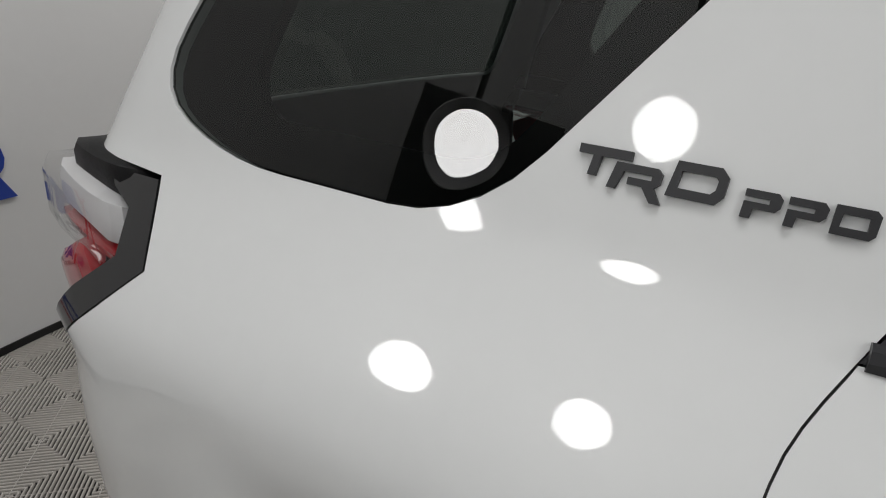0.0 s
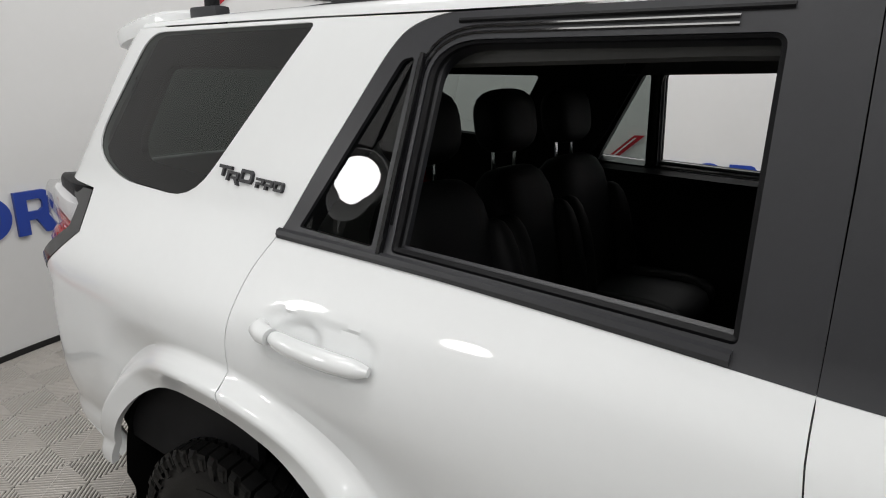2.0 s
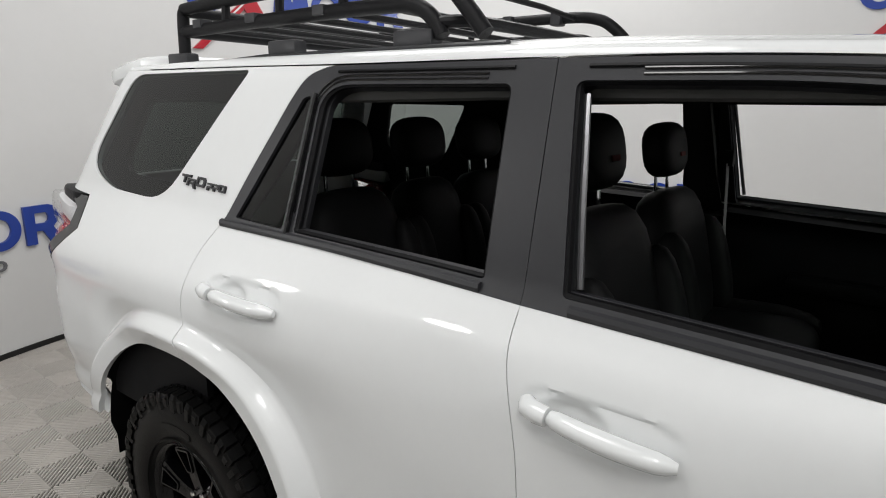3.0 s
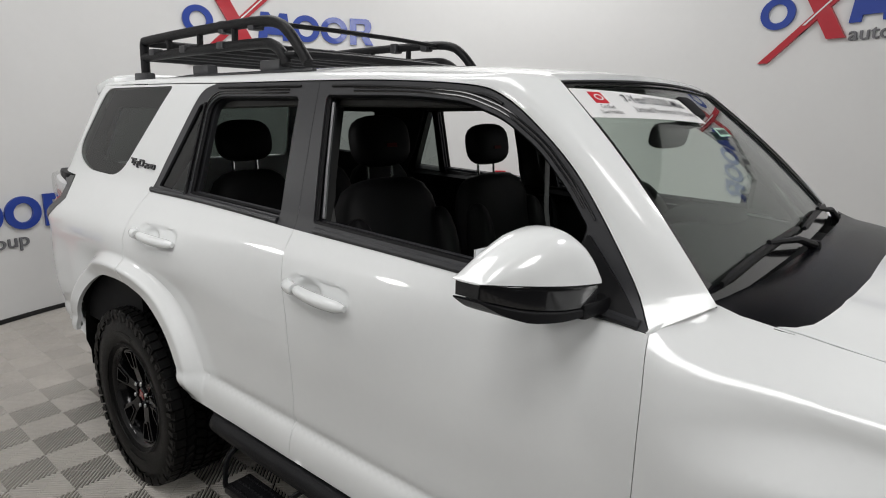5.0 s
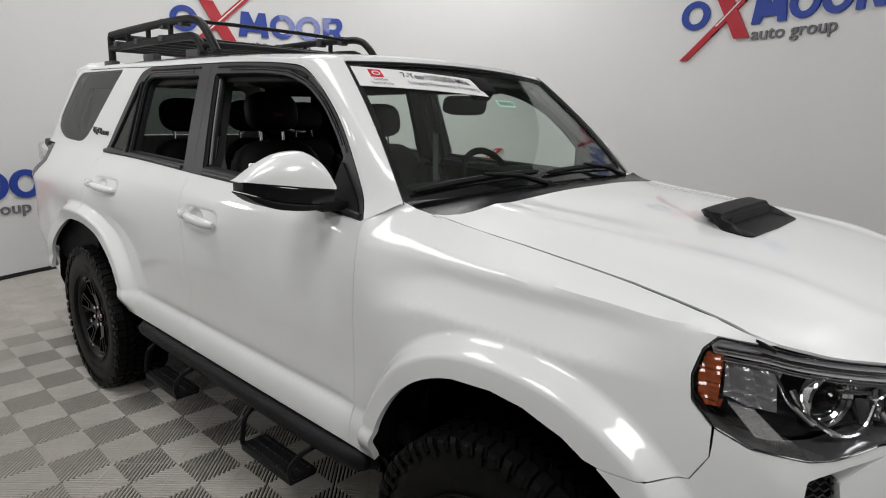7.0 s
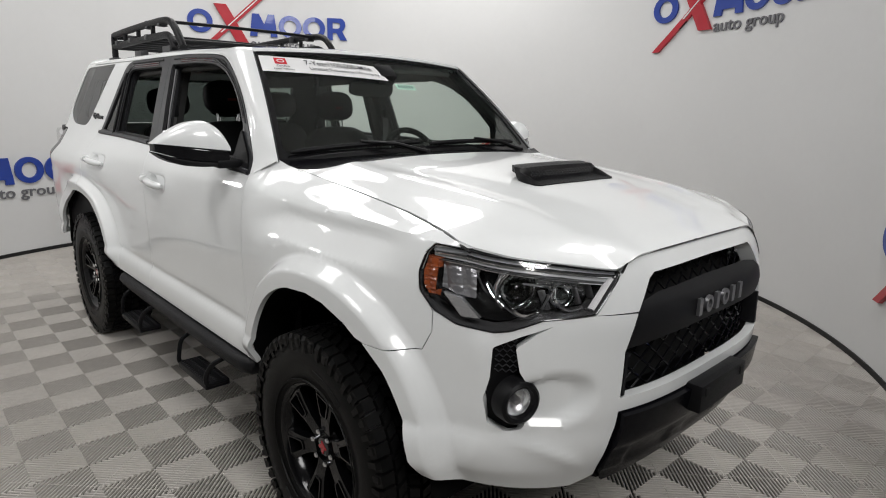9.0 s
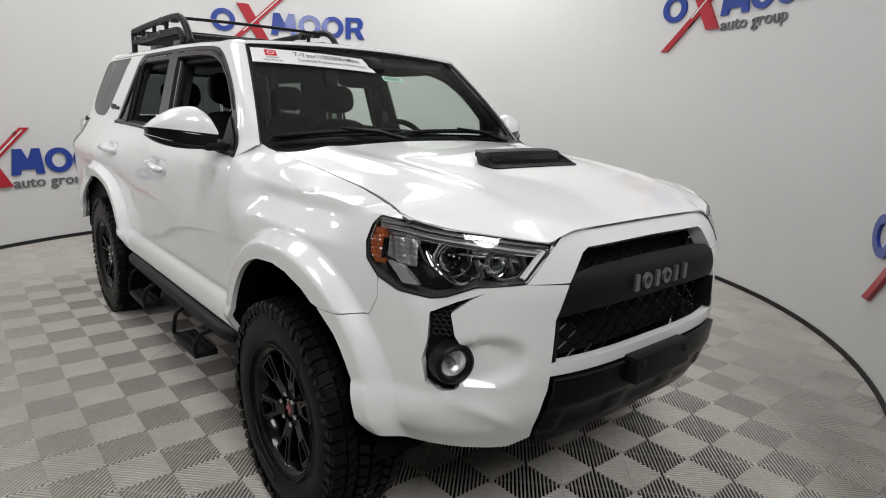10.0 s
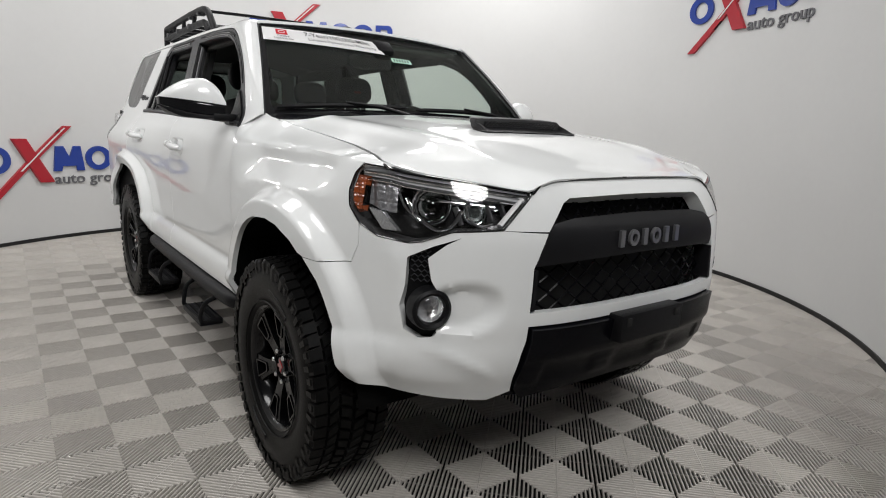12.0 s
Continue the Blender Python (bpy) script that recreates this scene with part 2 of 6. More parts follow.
def sheet(outline, place, step=0.03, depth=0.015, holes=(), rim=True, solid=False, extra=(), bare=None):
    """A bmesh: the flat outline, finely divided, laid on the surface place(a, b), its edges turned in by depth."""
    loops = [resample(outline, step)] + [resample(h, step) for h in holes]
    pts, edges = [], []
    for loop in loops:
        s = len(pts)
        pts += loop
        edges += [(s + i, s + (i + 1) % len(loop)) for i in range(len(loop))]
    lo = [min(p[k] for p in loops[0]) for k in (0, 1)]
    hi = [max(p[k] for p in loops[0]) for k in (0, 1)]
    border = np.array(pts)
    for p in extra:
        if inside(p, loops[0]) and not any(inside(p, h) for h in loops[1:]) and np.min(np.sum((border - p) ** 2, axis=1)) > 0.006 ** 2:
            pts.append(p)
    border = np.array(pts)
    for i in range(int((hi[0] - lo[0]) / step) + 1):
        for j in range(int((hi[1] - lo[1]) / step) + 1):
            p = (lo[0] + (i + 0.5 * (j % 2) + 0.3) * step, lo[1] + (j + 0.6) * step)
            if bare and bare(*p):
                continue
            if inside(p, loops[0]) and not any(inside(p, h) for h in loops[1:]) and np.min(np.sum((border - p) ** 2, axis=1)) > (0.45 * step) ** 2:
                pts.append(p)
    vs, es, fs, *_ = geometry.delaunay_2d_cdt([Vector(p) for p in pts], edges, [], 0, 1e-7)
    bm = bmesh.new()
    verts = [bm.verts.new(place(v[0], v[1])) for v in vs]
    for f in fs:
        c = sum((vs[i] for i in f), Vector((0, 0))) / len(f)
        if inside(c, loops[0]) and not any(inside(c, h) for h in loops[1:]):
            bm.faces.new([verts[i] for i in f])
    bmesh.ops.delete(bm, geom=[v for v in bm.verts if not v.link_faces], context="VERTS")
    bmesh.ops.recalc_face_normals(bm, faces=bm.faces)
    h = 1e-3
    a, b = vs[0]
    # the side that faces away from the middle of the thing is the outer one
    bm.normal_update()
    mid = Vector((1.25, 0, 0.95))
    votes = sum((1 if (f.calc_center_median() - mid).dot(f.normal) > 0 else -1) * f.calc_area() for f in bm.faces)
    if votes < 0:
        bmesh.ops.reverse_faces(bm, faces=bm.faces)
        bm.normal_update()
    if depth and solid:
        shift = {v: sum((f.normal * f.calc_area() for f in v.link_faces), Vector()).normalized() for v in bm.verts}
        front = list(bm.faces)
        rim_edges = [e for e in bm.edges if len(e.link_faces) == 1]
        back = {v: bm.verts.new(v.co - shift[v] * depth) for v in list(bm.verts)}
        for f in front:
            bm.faces.new([back[v] for v in reversed(f.verts)])
        for e in rim_edges:
            l = e.link_loops[0]
            p, q = l.vert, l.link_loop_next.vert
            bm.faces.new([q, p, back[p], back[q]])
    elif depth and rim:
        shift = {v: sum((f.normal * f.calc_area() for f in v.link_faces), Vector()).normalized() for v in bm.verts}
        rim_edges = [e for e in bm.edges if len(e.link_faces) == 1]
        back = {}
        for e in rim_edges:
            for v in e.verts:
                if v not in back:
                    back[v] = bm.verts.new(v.co - shift[v] * depth)
        for e in rim_edges:
            l = e.link_loops[0]
            p, q = l.vert, l.link_loop_next.vert
            bm.faces.new([q, p, back[p], back[q]])
    return bm


def pipe(path, radius, sides=10, closed=False, flat=1.0):
    """A tube along a line of points; radius a number or one for each point."""
    bm, rings, n = bmesh.new(), [], len(path)
    pts = [Vector(p) for p in path]
    up = None
    for i, p in enumerate(pts):
        ahead = (pts[(i + 1) % n] - pts[i - 1]) if closed else pts[min(n - 1, i + 1)] - pts[max(0, i - 1)]
        ahead.normalize()
        if up is None:
            up = Vector((0, 0, 1)) if abs(ahead.z) < 0.9 else Vector((1, 0, 0))
        side = ahead.cross(up).normalized()
        up = side.cross(ahead).normalized()
        r = radius[i] if isinstance(radius, (list, tuple)) else radius
        rings.append([bm.verts.new(p + (side * math.cos(k * math.tau / sides) + up * flat * math.sin(k * math.tau / sides)) * r) for k in range(sides)])
    for i in range(n if closed else n - 1):
        a, b = rings[i], rings[(i + 1) % n]
        for k in range(sides):
            bm.faces.new([a[k], a[(k + 1) % sides], b[(k + 1) % sides], b[k]])
    if not closed:
        bm.faces.new(rings[0])
        bm.faces.new(list(reversed(rings[-1])))
    return bm


def lathe(profile, n=48, axis="y", closed=False, caps=True):
    """Turns rows of (radius, along) round an axis through the origin."""
    bm, rings = bmesh.new(), []
    for r, h in profile:
        ring = []
        for k in range(n):
            c, s = math.cos(k * math.tau / n) * r, math.sin(k * math.tau / n) * r
            ring.append(bm.verts.new({"y": (c, h, s), "z": (c, s, h), "x": (h, c, s)}[axis]))
        rings.append(ring)
    for i in range(len(rings) - (0 if closed else 1)):
        a, b = rings[i], rings[(i + 1) % len(rings)]
        for k in range(n):
            bm.faces.new([a[k], a[(k + 1) % n], b[(k + 1) % n], b[k]])
    if caps and not closed:
        for ring in (rings[0], rings[-1]):
            if (ring[0].co - ring[n // 2].co).length > 1e-4:
                bm.faces.new(ring)
    bmesh.ops.remove_doubles(bm, verts=bm.verts, dist=1e-6)
    return bm


def block(size, bevel=0.005, at=(0, 0, 0), turn=None, segments=2):
    """A box with softened edges."""
    bm = bmesh.new()
    bmesh.ops.create_cube(bm, size=1.0)
    bmesh.ops.scale(bm, vec=size, verts=bm.verts)
    if bevel:
        bmesh.ops.bevel(bm, geom=list(bm.edges), offset=bevel, segments=segments, affect="EDGES", profile=0.6)
    if turn:
        bmesh.ops.transform(bm, matrix=Euler([radians(a) for a in turn]).to_matrix().to_4x4(), verts=bm.verts)
    bmesh.ops.translate(bm, vec=at, verts=bm.verts)
    return bm


def pillow(size, at=(0, 0, 0), turn=None, power=3.5, n=14, bend=None):
    """A cushion: a box swollen to soft edges."""
    bm = bmesh.new()
    bmesh.ops.create_uvsphere(bm, u_segments=n * 2, v_segments=n, radius=1.0)
    for v in bm.verts:
        c = v.co
        k = (abs(c.x) ** power + abs(c.y) ** power + abs(c.z) ** power) ** (-1 / power)
        v.co = Vector((c.x * k * size[0] / 2, c.y * k * size[1] / 2, c.z * k * size[2] / 2))
        if bend:
            v.co = bend(v.co)
    if turn:
        bmesh.ops.transform(bm, matrix=Euler([radians(a) for a in turn]).to_matrix().to_4x4(), verts=bm.verts)
    bmesh.ops.translate(bm, vec=at, verts=bm.verts)
    return bm


def join(*bms):
    out = bmesh.new()
    for b in bms:
        me = bpy.data.meshes.new("scrap")
        b.to_mesh(me)
        b.free()
        out.from_mesh(me)
        bpy.data.meshes.remove(me)
    return out


def moved(bm, m):
    bmesh.ops.transform(bm, matrix=m, verts=bm.verts)
    return bm


def prism(outline, depth, holes=(), bevel=0.0):
    """A flat outline in x and z, given a depth along +y, from y = 0."""
    loops = [list(outline)] + [list(h) for h in holes]
    pts, edges = [], []
    for loop in loops:
        s = len(pts)
        pts += loop
        edges += [(s + i, s + (i + 1) % len(loop)) for i in range(len(loop))]
    vs, es, fs, *_ = geometry.delaunay_2d_cdt([Vector(p) for p in pts], edges, [], 0, 1e-7)
    bm = bmesh.new()
    front = [bm.verts.new((v[0], 0, v[1])) for v in vs]
    back = [bm.verts.new((v[0], depth, v[1])) for v in vs]
    count = {}
    for f in fs:
        c = sum((vs[i] for i in f), Vector((0, 0))) / len(f)
        if inside(c, loops[0]) and not any(inside(c, h) for h in loops[1:]):
            bm.faces.new([front[i] for i in f])
            bm.faces.new([back[i] for i in reversed(f)])
            for k in range(len(f)):
                count.setdefault(frozenset((f[k], f[(k + 1) % len(f)])), []).append((f[k], f[(k + 1) % len(f)]))
    for both in count.values():
        if len(both) == 1:
            i, j = both[0]
            bm.faces.new([front[j], front[i], back[i], back[j]])
    bmesh.ops.delete(bm, geom=[v for v in bm.verts if not v.link_faces], context="VERTS")
    bmesh.ops.recalc_face_normals(bm, faces=bm.faces)
    return bm


def text_on(words, size, place, name, mat, parent, width=None, bold=0.0, deep=0.0):
    """Lettering laid on a surface: place(x, y, z) takes metres from the lettering's lower left corner; deep: each letter is a raised part of its own."""
    data = bpy.data.curves.new(name, "FONT")
    data.body, data.size, data.offset, data.extrude = words, size, bold, deep / 2
    data.resolution_u = 3
    scrap = new(name, data)
    bpy.context.view_layer.update()
    me = bpy.data.meshes.new_from_object(scrap.evaluated_get(bpy.context.evaluated_depsgraph_get()))
    bpy.data.objects.remove(scrap)
    bm = bmesh.new()
    bm.from_mesh(me)
    bpy.data.meshes.remove(me)
    wide = max(v.co.x for v in bm.verts) or 1
    k = (width / wide) if width else 1
    if not deep:
        for v in bm.verts:
            v.co = place(v.co.x * k, v.co.y, 0.0)
        return part(name, bm, mat, parent, smooth=0)
    bmesh.ops.remove_doubles(bm, verts=bm.verts, dist=1e-6)
    seen = set()
    for start in bm.verts:
        if start in seen:
            continue
        island, todo = [], [start]
        seen.add(start)
        while todo:
            v = todo.pop()
            island.append(v)
            for e in v.link_edges:
                w = e.other_vert(v)
                if w not in seen:
                    seen.add(w)
                    todo.append(w)
        one, made = bmesh.new(), {}
        for v in island:
            made[v] = one.verts.new(place(v.co.x * k, v.co.y, v.co.z))
        for f in {f for v in island for f in v.link_faces}:
            one.faces.new([made[v] for v in f.verts])
        part(name, one, mat, parent, smooth=0)
    bm.free()


# ---- the setting: floor, round wall, room ----
def wall_point(angle, z, inset=0.0):
    a = radians(angle)
    return Vector((BOOTH.x + (BOOTH_R - inset) * math.cos(a), BOOTH.y + (BOOTH_R - inset) * math.sin(a), z))


def arc_wall(name, r0, r1, z0, z1, a0, a1, mat, n=150):
    bm, rows = bmesh.new(), []
    for i in range(n + 1):
        a = radians(a0 + (a1 - a0) * i / n)
        rows.append([bm.verts.new((BOOTH.x + r * math.cos(a), BOOTH.y + r * math.sin(a), z)) for r, z in ((r0, z0), (r0, z1), (r1, z1), (r1, z0))])
    for p, q in zip(rows, rows[1:]):
        for k in range(4):
            bm.faces.new([p[k], p[(k + 1) % 4], q[(k + 1) % 4], q[k]])
    bm.faces.new(rows[0])
    bm.faces.new(rows[-1])
    return tagged(new(name, put_mesh(name, bm, mat)), kind="structure")


ARC = (2.0, 296.0)
tagged(arc_wall("wall_booth", BOOTH_R, BOOTH_R + 0.08, 0.0, 3.55, *ARC, WALL), "smooth white curved studio booth wall", "wall")
tagged(arc_wall("baseboard", BOOTH_R - 0.012, BOOTH_R - 0.002, 0.0, 0.035, *ARC, BASE), "thin black strip along the foot of the curved wall", "baseboard")


def room_wall(name, size, at, mat=ROOM, label="unseen plain grey wall, added to bounce light", category="wall"):
    return tagged(new(name, put_mesh(name, block(size, 0, at), mat, 0)), label, category, kind="structure")


# outer walls and ceiling are never in view; added to enclose and bounce light
room_wall("bounce_wall_north", (18.4, 0.2, 4.6), (1.0, 7.1, 2.2))
room_wall("bounce_wall_south", (18.4, 0.2, 4.6), (1.0, -8.1, 2.2))
room_wall("bounce_wall_east", (0.2, 15.0, 4.6), (10.1, -0.5, 2.2))
room_wall("bounce_wall_west", (0.2, 15.0, 4.6), (-8.1, -0.5, 2.2))
room_wall("ceiling", (18.4, 15.4, 0.2), (1.0, -0.5, CEILING + 0.2), CEIL, "unseen plain grey ceiling, added to bounce light", "ceiling")
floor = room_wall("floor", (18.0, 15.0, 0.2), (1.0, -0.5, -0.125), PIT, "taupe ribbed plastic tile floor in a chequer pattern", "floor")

for place, aim, watts, radius in LAMPS:
    # a shallow bowl with a bright diffuser behind each glow
    m = look(place, aim)
    # bowls and rods also go on the six added fill lights
    lampthing = tagged(new("mirrored_or_added_lamp"), "round white lamp with a shallow bowl, two mirrored in the car, six added as fill", "lamp", group="studio lamps")
    lampthing.matrix_world = m
    part("bowl", lathe([(radius + 0.04, -0.01), (radius + 0.045, 0.02), (radius * 0.7, 0.12), (0.08, 0.16), (0.0, 0.165)], 40, "z", caps=False), SIGN_EDGE, lampthing)
    top = m.inverted() @ Vector((*(m @ Vector((0, 0, 0.16)))[:2], CEILING + 0.1))
    part("rod", pipe([(0, 0, 0.15), tuple(top)], 0.014, 8), TUBE, lampthing)


backdrop = tagged(new("black_panel"), "square matt black panel on two legs behind a lamp", "panel")
backdrop.matrix_world = pose(-1.16, -2.42, 0, 0, 0, -28)
part("panel_board", block((0.62, 0.03, 0.58), 0.004, (0, 0, 1.90)), BASE, backdrop)
for x in (-0.25, 0.25):
    part("panel_leg", block((0.03, 0.03, 1.62), 0.004, (x, 0, 0.81)), BASE, backdrop)
    part("panel_foot", block((0.05, 0.30, 0.03), 0.004, (x, -0.02, 0.015)), BASE, backdrop)


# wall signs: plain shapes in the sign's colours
def wall_sign(left, base):
    """left: the angle of the sign's left end; base: the height of the foot of the blue shapes."""
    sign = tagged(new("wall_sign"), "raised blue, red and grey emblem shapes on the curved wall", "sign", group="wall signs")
    sign.matrix_world = Matrix.Translation(wall_point(left - 14.2, base))

    def shape(name, outline, mat, holes=(), proud=0.02):
        # outline: degrees to the right of the left end, metres above the base
        def on_wall(bm, inset):
            for v in bm.verts:
                v.co = wall_point(left - v.co.x / (BOOTH_R * math.pi / 180), base + v.co.z, inset - v.co.y) - sign.location
            return bm
        k = BOOTH_R * math.pi / 180
        o = resample([(a * k, z) for a, z in outline], 0.05)
        hs = [resample([(a * k, z) for a, z in h], 0.05) for h in holes]
        part(name, on_wall(prism(o, proud, hs), proud + 0.001), mat, sign, smooth=20)

    def ring(a, w, z, h, t):
        k = BOOTH_R * math.pi / 180
        out = [(a + w / 2 + w / 2 * math.cos(u), z + h / 2 + h / 2 * math.sin(u)) for u in [math.tau * i / 40 for i in range(40)]]
        inn = [(a + w / 2 + (w / 2 - t / k) * math.cos(u), z + h / 2 + (h / 2 - t * 0.85) * math.sin(u)) for u in [math.tau * i / 40 for i in range(40)]]
        return out, [inn]

    H = 0.255
    for a, w in ((0.0, 4.4), (16.3, 4.3), (20.8, 4.3)):
        o, h = ring(a, w, 0, H, 0.062)
        shape("blue_ring", o, BLUE, h)
    shape("blue_block", [(11.0, 0), (12.3, 0), (12.45, 0.05), (14.75, 0.05), (14.8, 0), (16.05, 0), (15.55, H), (14.4, H), (13.65, 0.14), (12.75, H), (11.5, H)], BLUE)
    shape("blue_block", [(25.5, 0), (26.55, 0), (26.55, 0.085), (27.25, 0.085), (28.0, 0), (29.3, 0), (28.35, 0.105), (28.8, 0.135), (29.0, 0.175), (28.9, 0.215), (28.55, 0.245), (28.1, H), (25.5, H)], BLUE, [[(26.55, 0.135), (27.6, 0.135), (27.9, 0.15), (27.95, 0.175), (27.85, 0.198), (27.6, 0.205), (26.55, 0.205)]])
    shape("red_stroke", [(0.4, -0.27), (1.6, -0.27), (14.3, 0.46), (12.9, 0.46)], SIGN_RED, (), 0.026)
    shape("red_bar", [(4.7, 0.33), (6.9, 0.33), (10.9, -0.105), (8.7, -0.105)], SIGN_RED, (), 0.032)
    shape("white_slash", [(5.6, 0.015), (5.9, 0.015), (13.2, 0.44), (12.95, 0.44)], SIGN_EDGE, (), 0.034)
    k = BOOTH_R * math.pi / 180
    text_on("auto group", 0.148, lambda x, y, z: wall_point(left - (11.1 * k + x) / k, base - 0.128 + y, 0.008 + z) - sign.location, "grey_letter", SIGN_GREY, sign, 12.2 * k, 0.001, 0.012)
    return sign


for left, base in ((218.0, 0.70), (172.0, 2.30), (126.8, 0.70), (82.6, 2.37), (35.2, 0.71)):
    wall_sign(left, base)


# ---- the car: the form of its body ----
# the car stands along x, nose towards +x, rear axle at x = 0, on its centre line y = 0
HALF = [(0.40, 0.84), (0.50, 0.878), (0.56, 0.904), (0.60, 0.903), (0.63, 0.899), (0.66, 0.888), (0.674, 0.882), (0.69, 0.8835), (0.78, 0.884), (0.95, 0.890), (1.05, 0.888), (1.10, 0.884), (1.13, 0.880), (1.155, 0.8755), (1.18, 0.8695), (1.205, 0.8625), (1.225, 0.8535), (1.25, 0.838),
        (1.31, 0.799), (1.36, 0.785), (1.42, 0.770), (1.50, 0.749), (1.70, 0.692), (1.77, 0.668), (1.82, 0.62)]
NOSE = [(0.40, 3.55), (0.5, 3.60), (0.62, 3.645), (0.75, 3.66), (0.95, 3.65), (1.08, 3.615), (1.15, 3.575), (1.25, 3.5)]
TAIL = [(0.4, -1.04), (0.6, -1.12), (0.8, -1.13), (1.0, -1.12), (1.1, -1.09), (1.3, -1.06), (1.5, -0.965), (1.64, -0.89), (1.75, -0.82), (1.82, -0.77)]
# the section over the rear wheel: a nearly flat upper side, a crease under the glass, a sloping shoulder
LEAN = [(0.90, -0.02), (1.06, 0.01), (1.09, 0.06), (1.12, 0.22), (1.15, 0.46), (1.18, 0.61), (1.21, 0.672), (1.25, 0.685), (1.30, 0.66), (1.318, 0.60), (1.345, 0.42), (1.37, 0.30), (1.62, 0.30), (1.72, 0.38), (1.77, 0.70), (1.82, 1.1)]
REAR = [(0.90, 0.0)]
while REAR[-1][0] < 1.83:
    REAR.append((REAR[-1][0] + 0.01, REAR[-1][1] - 0.01 * curve(LEAN, REAR[-1][0] + 0.005)))
REAR = [(z, y + 0.785 - curve(REAR, 1.42)) for z, y in REAR]
BLUNT = 3.2
AXLES = ((0.0, 0.50), (2.79, 0.455))


def arch_of(x, z):
    """How far a place lies from the wheel arches: 1 on the arch's edge."""
    return min(((abs(x - cx) / a) ** 2.3 + (max(0.0, z - 0.40) / 0.55) ** 2.3) ** (1 / 2.3) for cx, a in AXLES)


def flare(x, z):
    low = ease(0.54, 0.66, z) if 0.2 < x < 2.6 else 1.0
    return 0.058 * (1 - ease(1.095, 1.19, arch_of(x, z))) * low


HANDLES = ((0.295, 1.158), (1.25, 1.128))


def cup(x, z):
    """The shallow pocket behind each door handle."""
    d = 0.0
    for hx, hz in HANDLES:
        r = ((abs(x - hx) / 0.150) ** 4 + (abs(z - hz) / 0.047) ** 4) ** 0.25
        q = math.hypot((x - hx + 0.045) / 0.070, (z - hz - 0.002) / 0.036)
        d += 0.006 * (1 - ease(0.84, 1.0, r)) + 0.014 * (1 - ease(0.4, 1.0, q))
    return d


# the line between hood and fender: its height and its distance from the middle, along x
HOOD_EDGE = [(2.285, 1.320), (2.343, 1.298), (2.40, 1.288), (2.45, 1.280), (2.50, 1.269), (2.60, 1.254), (2.70, 1.243), (2.80, 1.232), (2.90, 1.221), (3.0, 1.211), (3.10, 1.200), (3.20, 1.190), (3.27, 1.177), (3.32, 1.162), (3.42, 1.142), (3.50, 1.128), (3.56, 1.112), (3.62, 1.09)]
HOOD_OUT = [(2.285, 0.762), (2.343, 0.747), (2.40, 0.738), (2.45, 0.729), (2.50, 0.717), (2.60, 0.706), (2.70, 0.702), (2.90, 0.703), (3.0, 0.709), (3.10, 0.724), (3.20, 0.748), (3.27, 0.764), (3.32, 0.764)]
# how far the fender lies inside the door's section: a hollow over the wheel arch's shoulder
HOLLOW = [(1.04, 0.0), (1.058, 0.0005), (1.066, 0.004), (1.08, 0.012), (1.11, 0.027), (1.135, 0.037), (1.143, 0.0395), (1.152, 0.0395), (1.165, 0.037), (1.18, 0.034), (1.25, 0.034)]


def fender_form(x, z, w):
    """Bends the section w into the fender's: side, shoulder, hollow, and a top that runs in to the hood."""
    k = ease(2.23, 2.50, x) * ease(3.20, 2.96, x)
    w -= k * curve(HOLLOW, z + 0.04 * (1 - ease(2.25, 2.55, x)) * ease(1.19, 1.13, z))
    top, line = curve(HOOD_EDGE, x), curve(HOOD_OUT, x)
    foot = min(1.19, top - 0.015)
    if z > foot and x < 3.30:
        q = min(1.0, (z - foot) / (top - foot))
        at = w + (line - w) * q ** 1.5
        w += (at - w) * ease(2.20, 2.28, x) * ease(3.30, 3.24, x)
    return w


def half_width(x, z):
    w = curve(HALF, z)
    if x < 0.95 and z > 0.90:
        w += (curve(REAR, z) - w) * ease(0.95, -0.15, x) * ease(0.90, 1.07, z)
    if x < -0.2 and z < 1.07:
        w += (REAR[0][1] - 0.888) * (1 - ease(0.90, 1.07, z)) * ease(0.50, 0.80, z) * ease(-0.2, -0.55, x)
    w -= cup(x, z) + 0.005 * math.exp(-((z - 0.678) / 0.009) ** 2) * ease(0.50, 0.70, x) * ease(2.24, 2.15, x)
    if x > 2.6:
        w *= max(0.0, 1 - ((x - 2.6) / (curve(NOSE, z) - 2.6)) ** BLUNT) ** (1 / BLUNT)
    if x > 2.2:
        w = fender_form(x, z, w)
    if x < -0.4:
        k, p = curve(TAIL, z) + 0.27 + 0.14 * ease(1.22, 1.02, z), 3.0 - 0.45 * ease(1.18, 1.02, z)
        w *= max(0.0, 1 - min(1, max(0.0, (x - k) / (curve(TAIL, z) - k))) ** p) ** (1 / p)
    return w + flare(x, z)


